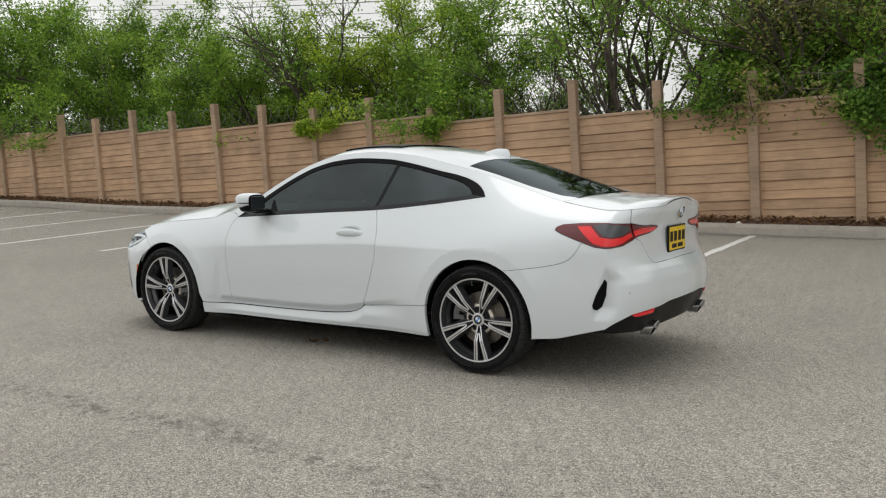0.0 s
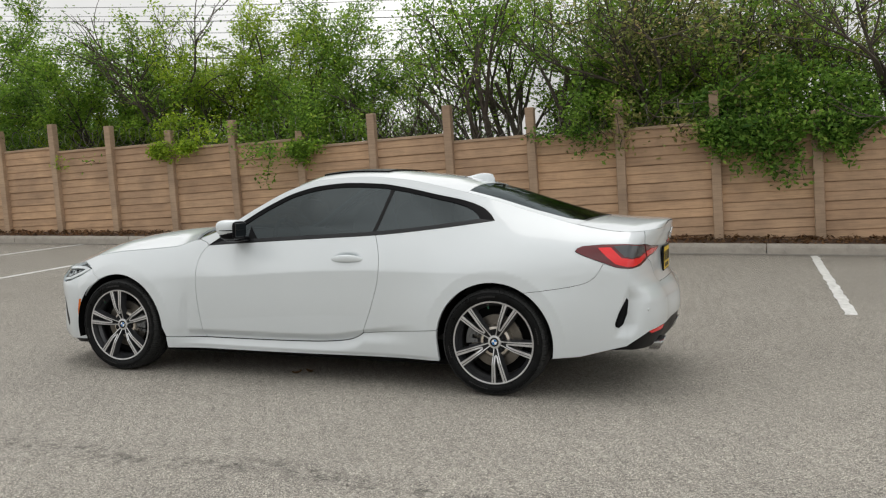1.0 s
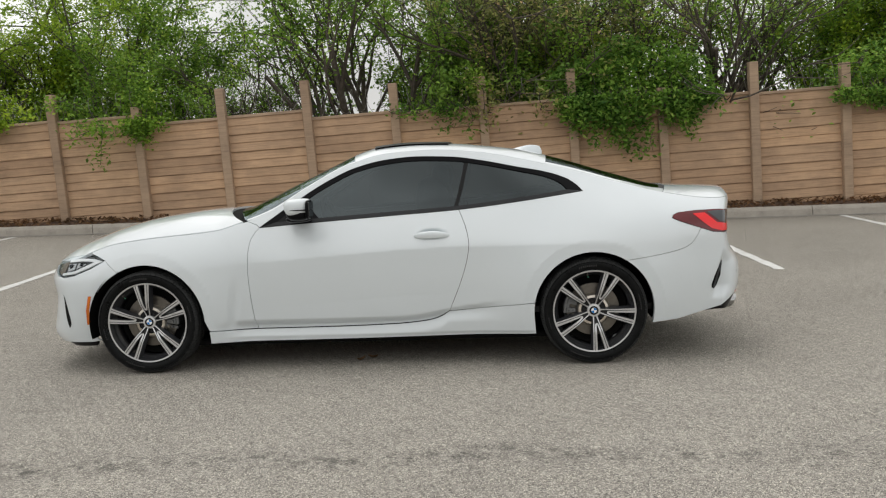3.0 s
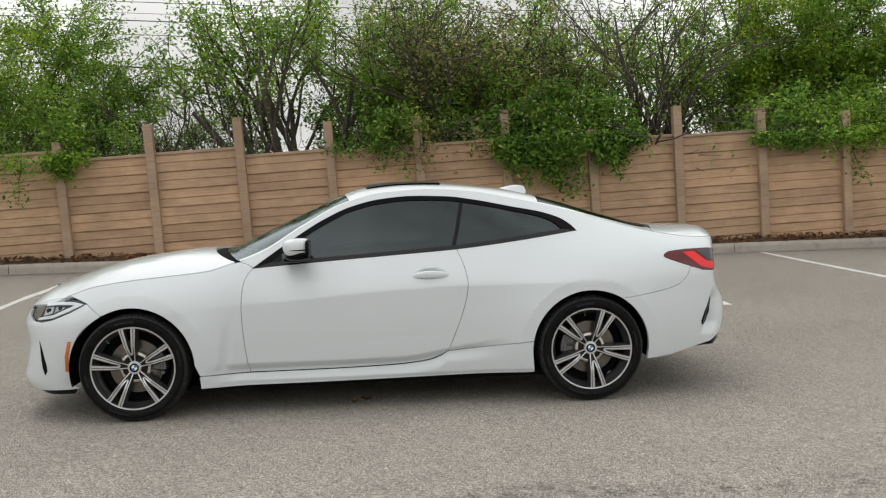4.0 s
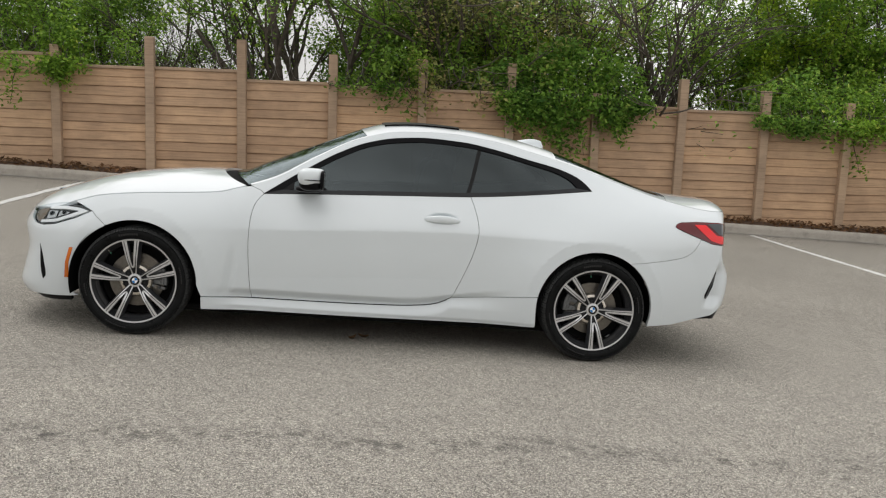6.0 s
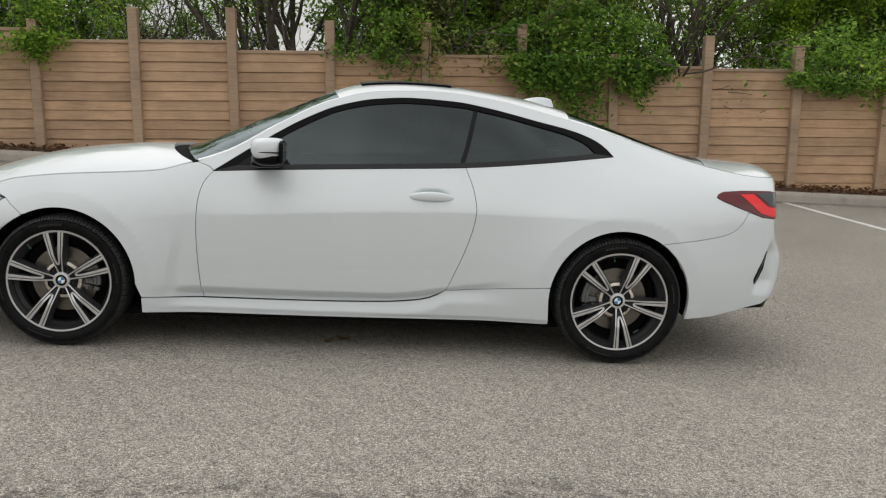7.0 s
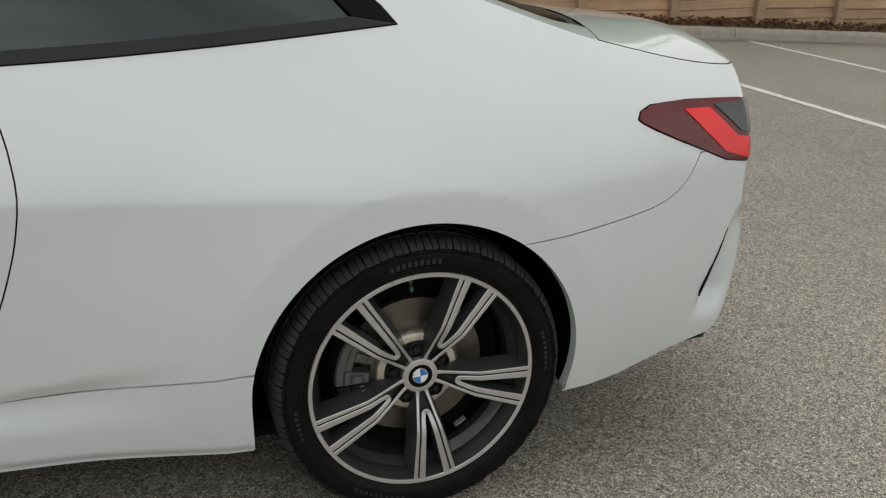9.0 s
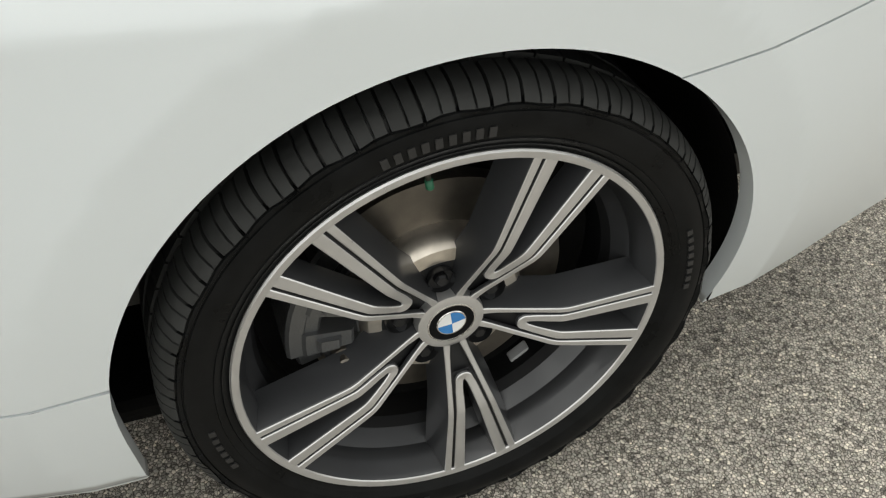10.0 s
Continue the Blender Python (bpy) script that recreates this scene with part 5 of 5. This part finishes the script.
def car_fittings(car, doors):
    for side, door in ((1, doors[0]), (-1, doors[1])):
        s = side
        # handle: a waisted bar on two feet
        n = 22
        verts, faces = [], []
        for i in range(n + 1):
            q = i / n
            x = -1.118 + .232 * q
            hgt = .003 + .0215 * math.sin(math.pi * q) ** 0.5
            prot = .026 * math.sin(math.pi * q) ** 0.45
            zc = .834 + .006 * math.sin(math.pi * q)
            y0 = float(half_width(-1.118 if q < .5 else -.886, .84)) - .004
            for k in range(12):
                a = 2 * math.pi * k / 12
                ca, sa = (math.copysign(abs(w) ** .65, w) for w in (math.cos(a), math.sin(a)))
                verts.append((x, -s * (y0 + prot * .6 + (.004 + .012 * math.sin(math.pi * q) ** .6) * ca), zc + hgt * sa))
        for i in range(n):
            for k in range(12):
                f = (i * 12 + k, i * 12 + (k + 1) % 12, (i + 1) * 12 + (k + 1) % 12, (i + 1) * 12 + k)
                faces.append(f if s < 0 else f[::-1])
        faces += [tuple(range(12)), tuple(range(n * 12 + 11, n * 12 - 1, -1))]
        mesh_object("door_handle", verts, faces, WHITE, door, "white door handle")
        # mirror: white cap over a black lower shell, turn signal slot, foot and glass
        mir = part("mirror", blob_bm(-1.812, -s * .980, 1.045, .082, .074, .056, 2.8), WHITE, door, "white door mirror with black lower shell", soft=True)
        for v in mir.data.vertices:
            t = (v.co.z - 1.045) / .056
            v.co.x += .02 * t * t * (1 if v.co.x > -1.812 else 0) - .006 * t
            v.co.y += s * .02 * (v.co.x + 1.812) / .08
            v.co.x = min(v.co.x, -1.746)
        part("lower_shell", blob_bm(-1.812, -s * .975, 1.003, .074, .070, .040, 2.6), GLOSSBLACK, mir, "black lower shell", soft=True)
        part("turn_signal", blob_bm(-1.812, -s * .983, 1.031, .083, .0785, .0045, 3.2), GLOSSBLACK, mir, soft=True)
        part("mirror_foot", blob_bm(-1.835, -s * .875, .968, .078, .08, .020, 3.0), GLOSSBLACK, mir, "black mirror foot", soft=True)
        part("mirror_bezel", blob_bm(-1.748, -s * .975, 1.031, .012, .075, .059, 4.0), GLOSSBLACK, mir, "black mirror bezel", soft=True)
        part("mirror_glass", box(-1.7385, -1.7345, -s * .975 - .062, -s * .975 + .062, .988, 1.078, .0015), MIRRORGLASS, mir)
        # wheel house
        for cx in (RX, FX):
            v, f = revolve([(.3745 if cx == RX else .386, .884), (.388, .80), (.40, .55), (.0, .52)], 48, radians(-12 if cx == RX else -10), radians(178 if cx == RX else 195))
            v = [(a + cx, -s * b, c + HUB) for a, b, c in v]
            mesh_object("wheel_house", v, f, LINER, car, "black wheel arch liner")
    # under tray, cabin tub
    part("under_tray", box(-3.10, .26, -.76, .76, .15, .19, .01), LINER, car)
    part("rear_tray", box(.36, .74, -.62, .62, .285, .32, .02), LINER, car)
    part("cabin_floor", box(-2.3, .7, -.70, .70, .30, .34), CABIN, car)
    part("dashboard", blob_bm(-2.0, 0, .86, .30, .66, .14, 3.2), CABIN, car, soft=True)
    for s in (-1, 1):
        part("seat_back", blob_bm(-1.02, s * .36, .86, .12, .24, .34, 3), CABIN, car, soft=True)
        part("head_rest", blob_bm(-.96, s * .36, 1.19, .06, .13, .09, 2.8), CABIN, car, soft=True)
        part("seat_base", blob_bm(-1.35, s * .36, .52, .30, .25, .14, 3), CABIN, car, soft=True)
        part("rear_seat", blob_bm(-.28, s * .33, .80, .14, .28, .28, 3), CABIN, car, soft=True)
    part("parcel_shelf", box(-.15, .62, -.60, .60, .96, .98), CABIN, car)
    v, f = [], []
    ring = [(-1.72 - .05 * math.cos(a), -.36 + .185 * math.sin(a), .90 + .175 * math.cos(a)) for a in [2 * math.pi * i / 28 for i in range(29)]]
    v, f = tube(ring, [.016] * 29, 8)
    mesh_object("steering_wheel", v, f, CABIN, car)
    # bright inner pull on the far door, seen through the glass
    part("inner_handle", box(-1.90, -1.72, .655, .667, .952, .957, .002), CHROME, car, "chrome inner door handle")
    part("inner_handle", box(-1.88, -1.84, .655, .667, .930, .938, .002), CHROME, car)
    # roof fin
    verts, faces = [], []
    n = 14
    for i in range(n + 1):
        q = i / n
        x = -.47 + .225 * q
        zb = float(deck(x, 0)[2]) - .012
        h = .012 + .062 * math.sin(min(1, q * 1.12) * math.pi / 2) ** 1.4 * (1 if q < .93 else .55)
        w = .035 * math.sin(math.pi * (.12 + .82 * q)) ** .6
        for y, z in ((-w, 0), (-w * .62, h * .45), (-w * .22, h * .9), (0, h), (w * .22, h * .9), (w * .62, h * .45), (w, 0)):
            verts.append((x, y, zb + z))
    for i in range(n):
        for k in range(6):
            faces.append((i * 7 + k, (i + 1) * 7 + k, (i + 1) * 7 + k + 1, i * 7 + k + 1)[::-1])
    faces += [tuple(range(7)), tuple(range(n * 7 + 6, n * 7 - 1, -1))]
    mesh_object("roof_fin", verts, faces, WHITE, car, "white aerial fin")
    # emblem, dealer plate with bars for its writing
    emblem(car, "tail_emblem", Matrix.LocRotScale((float(hull(UR, .965)[0]) + .012, 0, .966), Euler((radians(14), 0, radians(90))), None), .041)
    px = float(hull(UR, .80)[0]) + .004
    fr = part("plate_frame", box(px, px + .012, -.165, .165, .722, .886, .004), SATIN, car, "black plate frame")
    part("plate", box(px + .012, px + .0135, -.152, .152, .732, .876), PLATE, fr, "yellow dealer plate with black lettering")
    for k, y in enumerate((-.115, -.04, .04, .115)):
        part("plate_bar", box(px + .0136, px + .0146, y - .027, y + .027, .786, .848), SATIN, fr)
    for y, w in ((-.06, .045), (.055, .05)):
        part("plate_bar", box(px + .0136, px + .0146, y - w, y + w, .744, .770), SATIN, fr)
    # exhaust tips
    for s in (-1, 1):
        v, f = revolve([(.040, .05), (.040, -.012), (.0425, -.016), (.045, -.012), (.045, .05)], 36)
        v = [(.955 - b + c * .5, s * .46 + a * 1.15, .302 + c) for a, b, c in v]
        hard(mesh_object("exhaust_tip", v, f, DARKCHROME, car, "chrome exhaust tip"), 40)
        # flat black disc stands for the shaded hollow of the tip
        v, f = revolve([(.0402, .0), (.001, .0)], 24)
        v = [(.945 - b + c * .5, s * .46 + a * 1.15, .302 + c) for a, b, c in v]
        mesh_object("exhaust_bore", v, f, LINER, car)
    # twin kidney openings in the nose
    for s in (-1, 1):
        part("nose_grille", blob_bm(-3.655, s * .17, .50, .03, .145, .17, 3.4), GLOSSBLACK, car, "black grille", soft=True)


def build_car():
    car = tagged(new("car"), "pearl white two-door coupe with dark tinted windows and twin-spoke alloy wheels", "car")
    doors = car_shell(car)
    side_windows(car, doors)
    car_lights(car)
    car_fittings(car, doors)
    wheel(car, RX, -.875, 63)
    wheel(car, FX, -.855, 96)
    for x, y, first in ((RX, .875, 63), (FX, .855, 96)):
        w = wheel(car, x, y, first)
        w.rotation_euler = (0, 0, math.pi)
    car.matrix_basis = TILT
    return car


build_car()

# ---- trees and shrubs behind the fence ----
def leaf_cloud(rnd, centres, spread, count, size, flat=0.5):
    """Many small folded leaves round the given centres: vertices and faces."""
    c = centres[rnd.randint(0, len(centres), count)]
    p = c + np.clip(rnd.normal(0, 1, (count, 3)), -1.7, 1.7) * np.asarray(spread)
    s = size * rnd.uniform(.55, 1.25, count)[:, None]
    d = rnd.normal(0, 1, (count, 3)) * np.array([1, 1, .6])
    d /= np.linalg.norm(d, axis=1, keepdims=True)
    up = rnd.normal(0, flat, (count, 3)) + np.array([0, -.25, 1])
    e = np.cross(d, up)
    e /= np.maximum(np.linalg.norm(e, axis=1, keepdims=True), 1e-6)
    n = np.cross(e, d)
    v = np.empty((count, 4, 3))
    v[:, 0], v[:, 2] = p - d * s * .5, p + d * s * .5
    v[:, 1] = p + e * s * .27 + n * s * .10
    v[:, 3] = p - e * s * .27 + n * s * .10
    k = np.arange(count)[:, None] * 4
    f = np.concatenate([k + np.array([[0, 1, 2]]), k + np.array([[0, 2, 3]])])
    return v.reshape(-1, 3), f


def cloud_mesh(name, v, f, mat):
    me = bpy.data.meshes.new(name)
    me.vertices.add(len(v))
    me.vertices.foreach_set("co", v.astype(np.float32).ravel())
    me.loops.add(len(f) * 3)
    me.loops.foreach_set("vertex_index", f.astype(np.int32).ravel())
    me.polygons.add(len(f))
    me.polygons.foreach_set("loop_start", np.arange(0, len(f) * 3, 3, dtype=np.int32))
    me.update(calc_edges=True)
    me.materials.append(mat)
    return me


def limbs(rnd, height, spread, forks, levels, stems, lean=0.25):
    """A branching skeleton: list of (points, radii) and the tips and inner points of the twigs."""
    parts, tips = [], []

    def grow(p, d, length, r, level):
        pts, rad = [p.copy()], [r]
        n = 4
        for i in range(n):
            d = d + rnd.normal(0, .16, 3) + np.array([0, 0, .05])
            d /= np.linalg.norm(d)
            p = p + d * length / n
            pts.append(p.copy())
            rad.append(max(.004, r * (1 - .6 * (i + 1) / n)))
            if level >= levels - 1 or (level == levels - 2 and i > 1):
                tips.append(p.copy())
        parts.append((pts, rad))
        if level < levels:
            for _ in range(forks):
                t = rnd.uniform(.35, 1.0)
                q = pts[max(1, int(round(t * n)))]
                nd = d + rnd.normal(0, .55, 3) * np.array([1, 1, .6]) * spread
                nd /= np.linalg.norm(nd)
                grow(np.array(q), nd, length * rnd.uniform(.5, .72), rad[-1] * .95 + .003, level + 1)

    for s in range(stems):
        a = rnd.uniform(0, 6.28)
        d = np.array([math.cos(a) * lean, math.sin(a) * lean, 1.0])
        grow(np.array([math.cos(a) * .12, math.sin(a) * .12, -.2]), d / np.linalg.norm(d), height * rnd.uniform(.42, .55), .05 + .012 * height / max(1, stems ** .5), 1)
    return parts, np.array(tips)


def plant_kind(seed, height, spread, forks, levels, stems, count, size, mat, puff, lean=.25, skirt=0.0):
    """Meshes of one kind of tree: wood and leaves."""
    rnd = np.random.RandomState(seed)
    parts, tips = limbs(rnd, height, spread, forks, levels, stems, lean)
    wv, wf = [], []
    for pts, rad in parts:
        v, f = tube(pts, rad, 5)
        k = len(wv)
        wv += v
        wf += [tuple(i + k for i in q) for q in f]
    wood = bpy.data.meshes.new("limbs")
    wood.from_pydata([tuple(map(float, p)) for p in wv], [], wf)
    wood.materials.append(BARK)
    if skirt:
        low = rnd.normal(0, 1, (60, 3)) * np.array([skirt, skirt, .55]) + np.array([0, 0, height * .38])
        tips = np.concatenate([tips, low])
    v, f = leaf_cloud(rnd, tips, puff, count, size)
    return wood, cloud_mesh("crown", v, f, mat)


KINDS = {
    "elm": plant_kind(1, 6.6, 1.0, 4, 4, 2, 21000, .10, LEAF_MID, (.13, .13, .10), .2),
    "hackberry": plant_kind(2, 6.2, 1.15, 4, 4, 3, 22000, .10, LEAF_DARK, (.14, .14, .11), .3, .9),
    "mesquite": plant_kind(3, 5.8, 1.2, 4, 4, 3, 23000, .085, LEAF_BRIGHT, (.12, .12, .09), .35),
    "acacia": plant_kind(8, 6.0, 1.25, 4, 4, 3, 26000, .09, LEAF_MID, (.13, .13, .09), .35, .8),
    "privet": plant_kind(4, 5.0, 1.3, 5, 3, 5, 14000, .10, LEAF_DARK, (.16, .16, .15), .4, .8),
    "sapling": plant_kind(5, 6.4, .8, 3, 4, 3, 5000, .09, LEAF_MID, (.13, .13, .12), .3),
    "bare": plant_kind(9, 6.0, .85, 4, 4, 3, 1500, .085, LEAF_DARK, (.13, .13, .12), .28),
    "dry": plant_kind(6, 6.0, 1.1, 4, 4, 3, 6500, .09, LEAF_DRY, (.14, .14, .13), .3),
    "thicket": plant_kind(10, 4.2, 1.2, 5, 3, 5, 6500, .085, LEAF_TWIG, (.15, .15, .13), .4),
    "shrub": plant_kind(7, 4.0, 1.4, 5, 3, 6, 13000, .10, LEAF_MID, (.16, .16, .14), .5, .8),
}
LABELS = {
    "elm": "leafy mid-green tree behind the fence", "hackberry": "dense dark green tree behind the fence", "mesquite": "bright yellow-green feathery tree behind the fence",
    "acacia": "wide feathery green tree leaning over the fence", "privet": "thick dark green bush behind the fence", "sapling": "thin open sapling with bare limbs behind the fence",
    "bare": "half-bare sapling with dark twigs behind the fence", "dry": "browning half-bare tree behind the fence", "thicket": "grey-brown twiggy bush behind the fence", "shrub": "rounded green shrub against the fence",
}


def plant(kind, k, back, scale=1.0, turn=0.0):
    """A plant behind the fence, beside post k (a fraction lies between two posts)."""
    wood, crown_mesh = KINDS[kind]
    low = kind in ("privet", "shrub", "thicket")
    x = -5.173 + BAY * k
    ob = tagged(new("bush" if low else "tree"), LABELS[kind], "bush" if low else "tree", "plants behind the fence")
    p = lot(x, fence_y(x) + min(back, 1.6), .1)
    ob.matrix_basis = Matrix.LocRotScale((p.x, lot(x, fence_y(x) + back).y, p.z), Euler((0, 0, turn)), (scale,) * 3)
    for name, me in (("trunk", wood), ("crown", crown_mesh)):
        c = new(name, me)
        c.parent = ob


ROW = [("elm", -17.0, 3.0, 1.2), ("mesquite", -15.6, 2.6, 1.15), ("elm", -14.2, 2.8, 1.2), ("acacia", -12.8, 2.6, 1.2), ("hackberry", -11.6, 3.2, 1.2), ("elm", -10.3, 2.8, 1.1), ("acacia", -9.2, 3.0, .98),
       ("hackberry", -8.1, 2.8, .86), ("hackberry", -7.0, 3.4, .80), ("hackberry", -6.1, 3.0, .84), ("mesquite", -5.75, 2.6, .66), ("elm", -5.0, 2.8, .84), ("hackberry", -4.3, 3.4, .80),
       ("mesquite", -3.5, 3.4, 1.04), ("bare", -3.5, 1.8, 1.15), ("mesquite", -2.9, 3.5, .98), ("acacia", -2.1, 2.8, 1.0), ("acacia", -1.85, 2.6, .82),
       ("thicket", -.35, 2.6, .70), ("bare", .0, 2.2, .80), ("bare", .45, 2.6, .66), ("thicket", .3, 2.2, .60), ("shrub", .66, 1.9, .44),
       ("sapling", 1.45, 1.5, 1.1), ("sapling", 1.7, 2.0, 1.1), ("sapling", 1.95, 2.4, 1.1), ("acacia", 2.4, 3.4, .92), ("hackberry", 2.8, 3.2, .92), ("privet", 2.3, 2.6, .78),
       ("dry", 3.5, 3.0, 1.04), ("bare", 3.6, 2.6, 1.1), ("sapling", 3.85, 2.4, 1.05), ("dry", 4.55, 2.2, 1.0), ("dry", 4.95, 2.2, 1.0), ("mesquite", 4.3, 3.0, .80), ("sapling", 4.8, 2.8, .85),
       ("bare", 5.75, 2.0, 1.1), ("bare", 6.1, 2.8, 1.05), ("sapling", 5.9, 4.0, 1.0), ("acacia", 7.35, 3.0, 1.02), ("mesquite", 8.1, 3.6, 1.08), ("acacia", 9.0, 3.0, 1.08), ("elm", 10.0, 2.6, 1.05), ("mesquite", 11.2, 2.4, 1.05), ("elm", 12.6, 2.6, 1.05)]
prnd = random.Random(21)
for kind, k, back, size in ROW:
    plant(kind, k, back, size, prnd.uniform(0, 6.28))
for i in range(26):
    k = -17 + 1.1 * i + prnd.uniform(-.2, .2)
    kind, back, size, turn = prnd.choice(("privet", "shrub", "thicket")), prnd.uniform(2.0, 2.5), prnd.uniform(.50, .60), prnd.uniform(0, 6.28)
    if not -.3 < k < 1.0 and not 5.5 < k < 6.4:
        plant(kind, k, back, size, turn)
# unseen trees added across the lot to darken what glass and paint mirror
for i in range(17):
    wood, crown_mesh = KINDS[("sapling", "privet", "shrub")[i % 3]]
    ob = tagged(new("tree"), "unseen tall green tree added across the lot for reflections", "tree", "trees across the lot")
    ob.matrix_basis = Matrix.LocRotScale(lot(-46 + 5 * i + prnd.uniform(-1, 1), -34 + prnd.uniform(-3, 3)), Euler((0, 0, prnd.uniform(0, 6.28))), (prnd.uniform(.85, 1.05),) * 3)
    for name, me in (("trunk", wood), ("crown", crown_mesh)):
        new(name, me).parent = ob


def vine(k, width, drop, count, seed, rise=.35, mat=None, size=.09):
    """A vine that spills over the fence top, with trailing stems."""
    rnd = np.random.RandomState(seed)
    x = -5.173 + BAY * k
    fy = fence_y(x)
    top = cap_height(int(math.floor(k)))
    face = lot(x, fy).y - .10
    cx = lot(x, fy).x
    ob = tagged(new("vine"), "glossy green vine hanging over the fence", "vine", "vines on the fence")
    centres, wv, wf = [], [], []
    for i in range(max(4, int(width * 16))):
        q = rnd.uniform(-1, 1)
        sx = cx + .56 * width * q + rnd.normal(0, .05)
        fall = drop * (1 - .75 * q * q) * rnd.uniform(.25, 1.1)
        pts = [Vector((sx, face + .3, top - .05)), Vector((sx, face + .08, top + rnd.uniform(.05, min(rise, .3)))), Vector((sx + rnd.normal(0, .05), face - .12, top + .02))]
        n = 5
        for j in range(1, n + 1):
            pts.append(Vector((sx + rnd.normal(0, .05), face - .10 - .08 * rnd.rand(), top - fall * j / n)))
        v, f = tube(pts, [.008] * 3 + [.006 - .0008 * j for j in range(n)], 4)
        m = len(wv)
        wv += v
        wf += [tuple(q + m for q in g) for g in f]
        for p in pts[1:]:
            centres.append(np.array(p))
        for _ in range(int(rise * 12)):
            up = rnd.rand() * rise * max(.2, 1.1 - abs(sx - cx) / width)
            centres.append(np.array((sx + rnd.normal(0, .15), face + .22 + rnd.uniform(-.25, .35), top + up)))
        for a, b in zip(pts[2:], pts[3:]):
            centres.append(np.array((a + b) / 2))
    tagged(mesh_object("stem", wv, wf, BARK, ob), kind="stuff")
    v, f = leaf_cloud(rnd, np.array(centres), (.085, .06, .07), count, size, .8)
    c = new("leaves", cloud_mesh("leaves", v, f, mat or LEAF_IVY))
    c.parent = ob


vine(4.68, 2.1, .95, 8500, 31, 1.0, None, .095)
vine(4.2, .8, .7, 1800, 39, .5, None, .09)
vine(5.2, .9, .6, 1800, 40, .9, None, .10)
vine(2.72, .4, .62, 260, 32, .2)
vine(2.3, .9, .10, 260, 38, .2)
vine(-2.9, .9, .24, 2800, 33, .8, LEAF_BRIGHT, .08)
vine(-.9, .5, .36, 2400, 34, .9, LEAF_MID, .08)
vine(7.5, 1.5, .24, 3600, 35, .9, None, .085)
vine(8.6, 1.8, .24, 3800, 36, .8, LEAF_MID, .085)
vine(-11.2, 2.2, .5, 1800, 37, .7)


def cable(z, slope, bend, r, away):
    """A cable parallel to the fence that falls along it, with its sag."""
    pts = []
    for i in range(53):
        x = -62 + 2 * i
        pts.append(TILT @ Vector((x, away, z + slope * (x + 10) + bend * (x + 10) ** 2)))
    v, f = tube(pts, [r] * len(pts), 5)
    tagged(mesh_object("overhead_cable", v, f, WIRE), "black overhead utility cable", "cable", "overhead cables")
    return pts[0], pts[-1]


ENDS = [cable(*c) for c in ((5.0, -.0753, .0011, .022, 16.0), (6.16, -.0623, .0013, .013, 16.2), (5.83, -.0623, .0013, .009, 16.3), (6.62, -.0600, .0013, .009, 16.2), (6.40, -.0600, .0013, .006, 16.5))]
for end in (0, 1):
    top = max((e[end] for e in ENDS), key=lambda p: p.z)
    v, f = tube([(top.x, top.y, top.z - 14), (top.x, top.y, top.z - 5), (top.x, top.y, top.z + .6)], [.17, .15, .11], 12)
    pole = tagged(new("utility_pole"), "weathered wooden utility pole carrying the cables", "utility pole", "utility poles")
    mesh_object("mast", v, f, BARK, pole)
    for e in ENDS:
        p = e[end]
        part("cross_arm", box(p.x - .06, p.x + .06, top.y - .4, top.y + .4, p.z - .10, p.z - .01, .01), BARK, pole)


def fallen_leaf(x, y, seed):
    rnd = random.Random(seed)
    verts, faces = [], []
    p = lot(x, y, .012)
    n = 7
    for i in range(n + 1):
        q = i / n
        w = .016 * math.sin(math.pi * min(1, q * 1.05)) ** .8
        for k in (-1, 0, 1):
            verts.append((p.x + (q - .5) * .07, p.y + k * w, p.z + (.008 if k else -.004) + .014 * (q - .5) ** 2 * 4))
    for i in range(n):
        for k in range(2):
            faces.append((i * 3 + k, (i + 1) * 3 + k, (i + 1) * 3 + k + 1, i * 3 + k + 1))
    ob = mesh_object("fallen_leaf", verts, faces, LITTER)
    ob.matrix_basis = Matrix.Translation((p.x, p.y, p.z)) @ Matrix.Rotation(rnd.uniform(0, 6.28), 4, "Z") @ Matrix.Translation((-p.x, -p.y, -p.z))
    tagged(ob, "curled dry brown leaf on the asphalt", "leaf", "fallen leaves")


def kerb_stone(x):
    """A pale rounded stone lying on the kerb."""
    p = lot(x, kerb_y(x) + .07, .165)
    rnd = random.Random(4)
    bm = bmesh.new()
    bmesh.ops.create_icosphere(bm, subdivisions=2, radius=.032)
    for v in bm.verts:
        v.co = Vector((v.co.x * 1.25, v.co.y, v.co.z * .8)) * (1 + rnd.uniform(-.1, .1))
    me = bpy.data.meshes.new("stone")
    bm.to_mesh(me)
    bm.free()
    me.materials.append(plain("pale_limestone", (0.62, 0.60, 0.55), 0.85, relief=0.002, grain=90))
    ob = tagged(new("stone", me), "small pale rounded stone lying on the kerb", "stone")
    ob.location = p


kerb_stone(-.74)
fallen_leaf(-1.51, -.68, 1)
fallen_leaf(-1.44, -.62, 2)
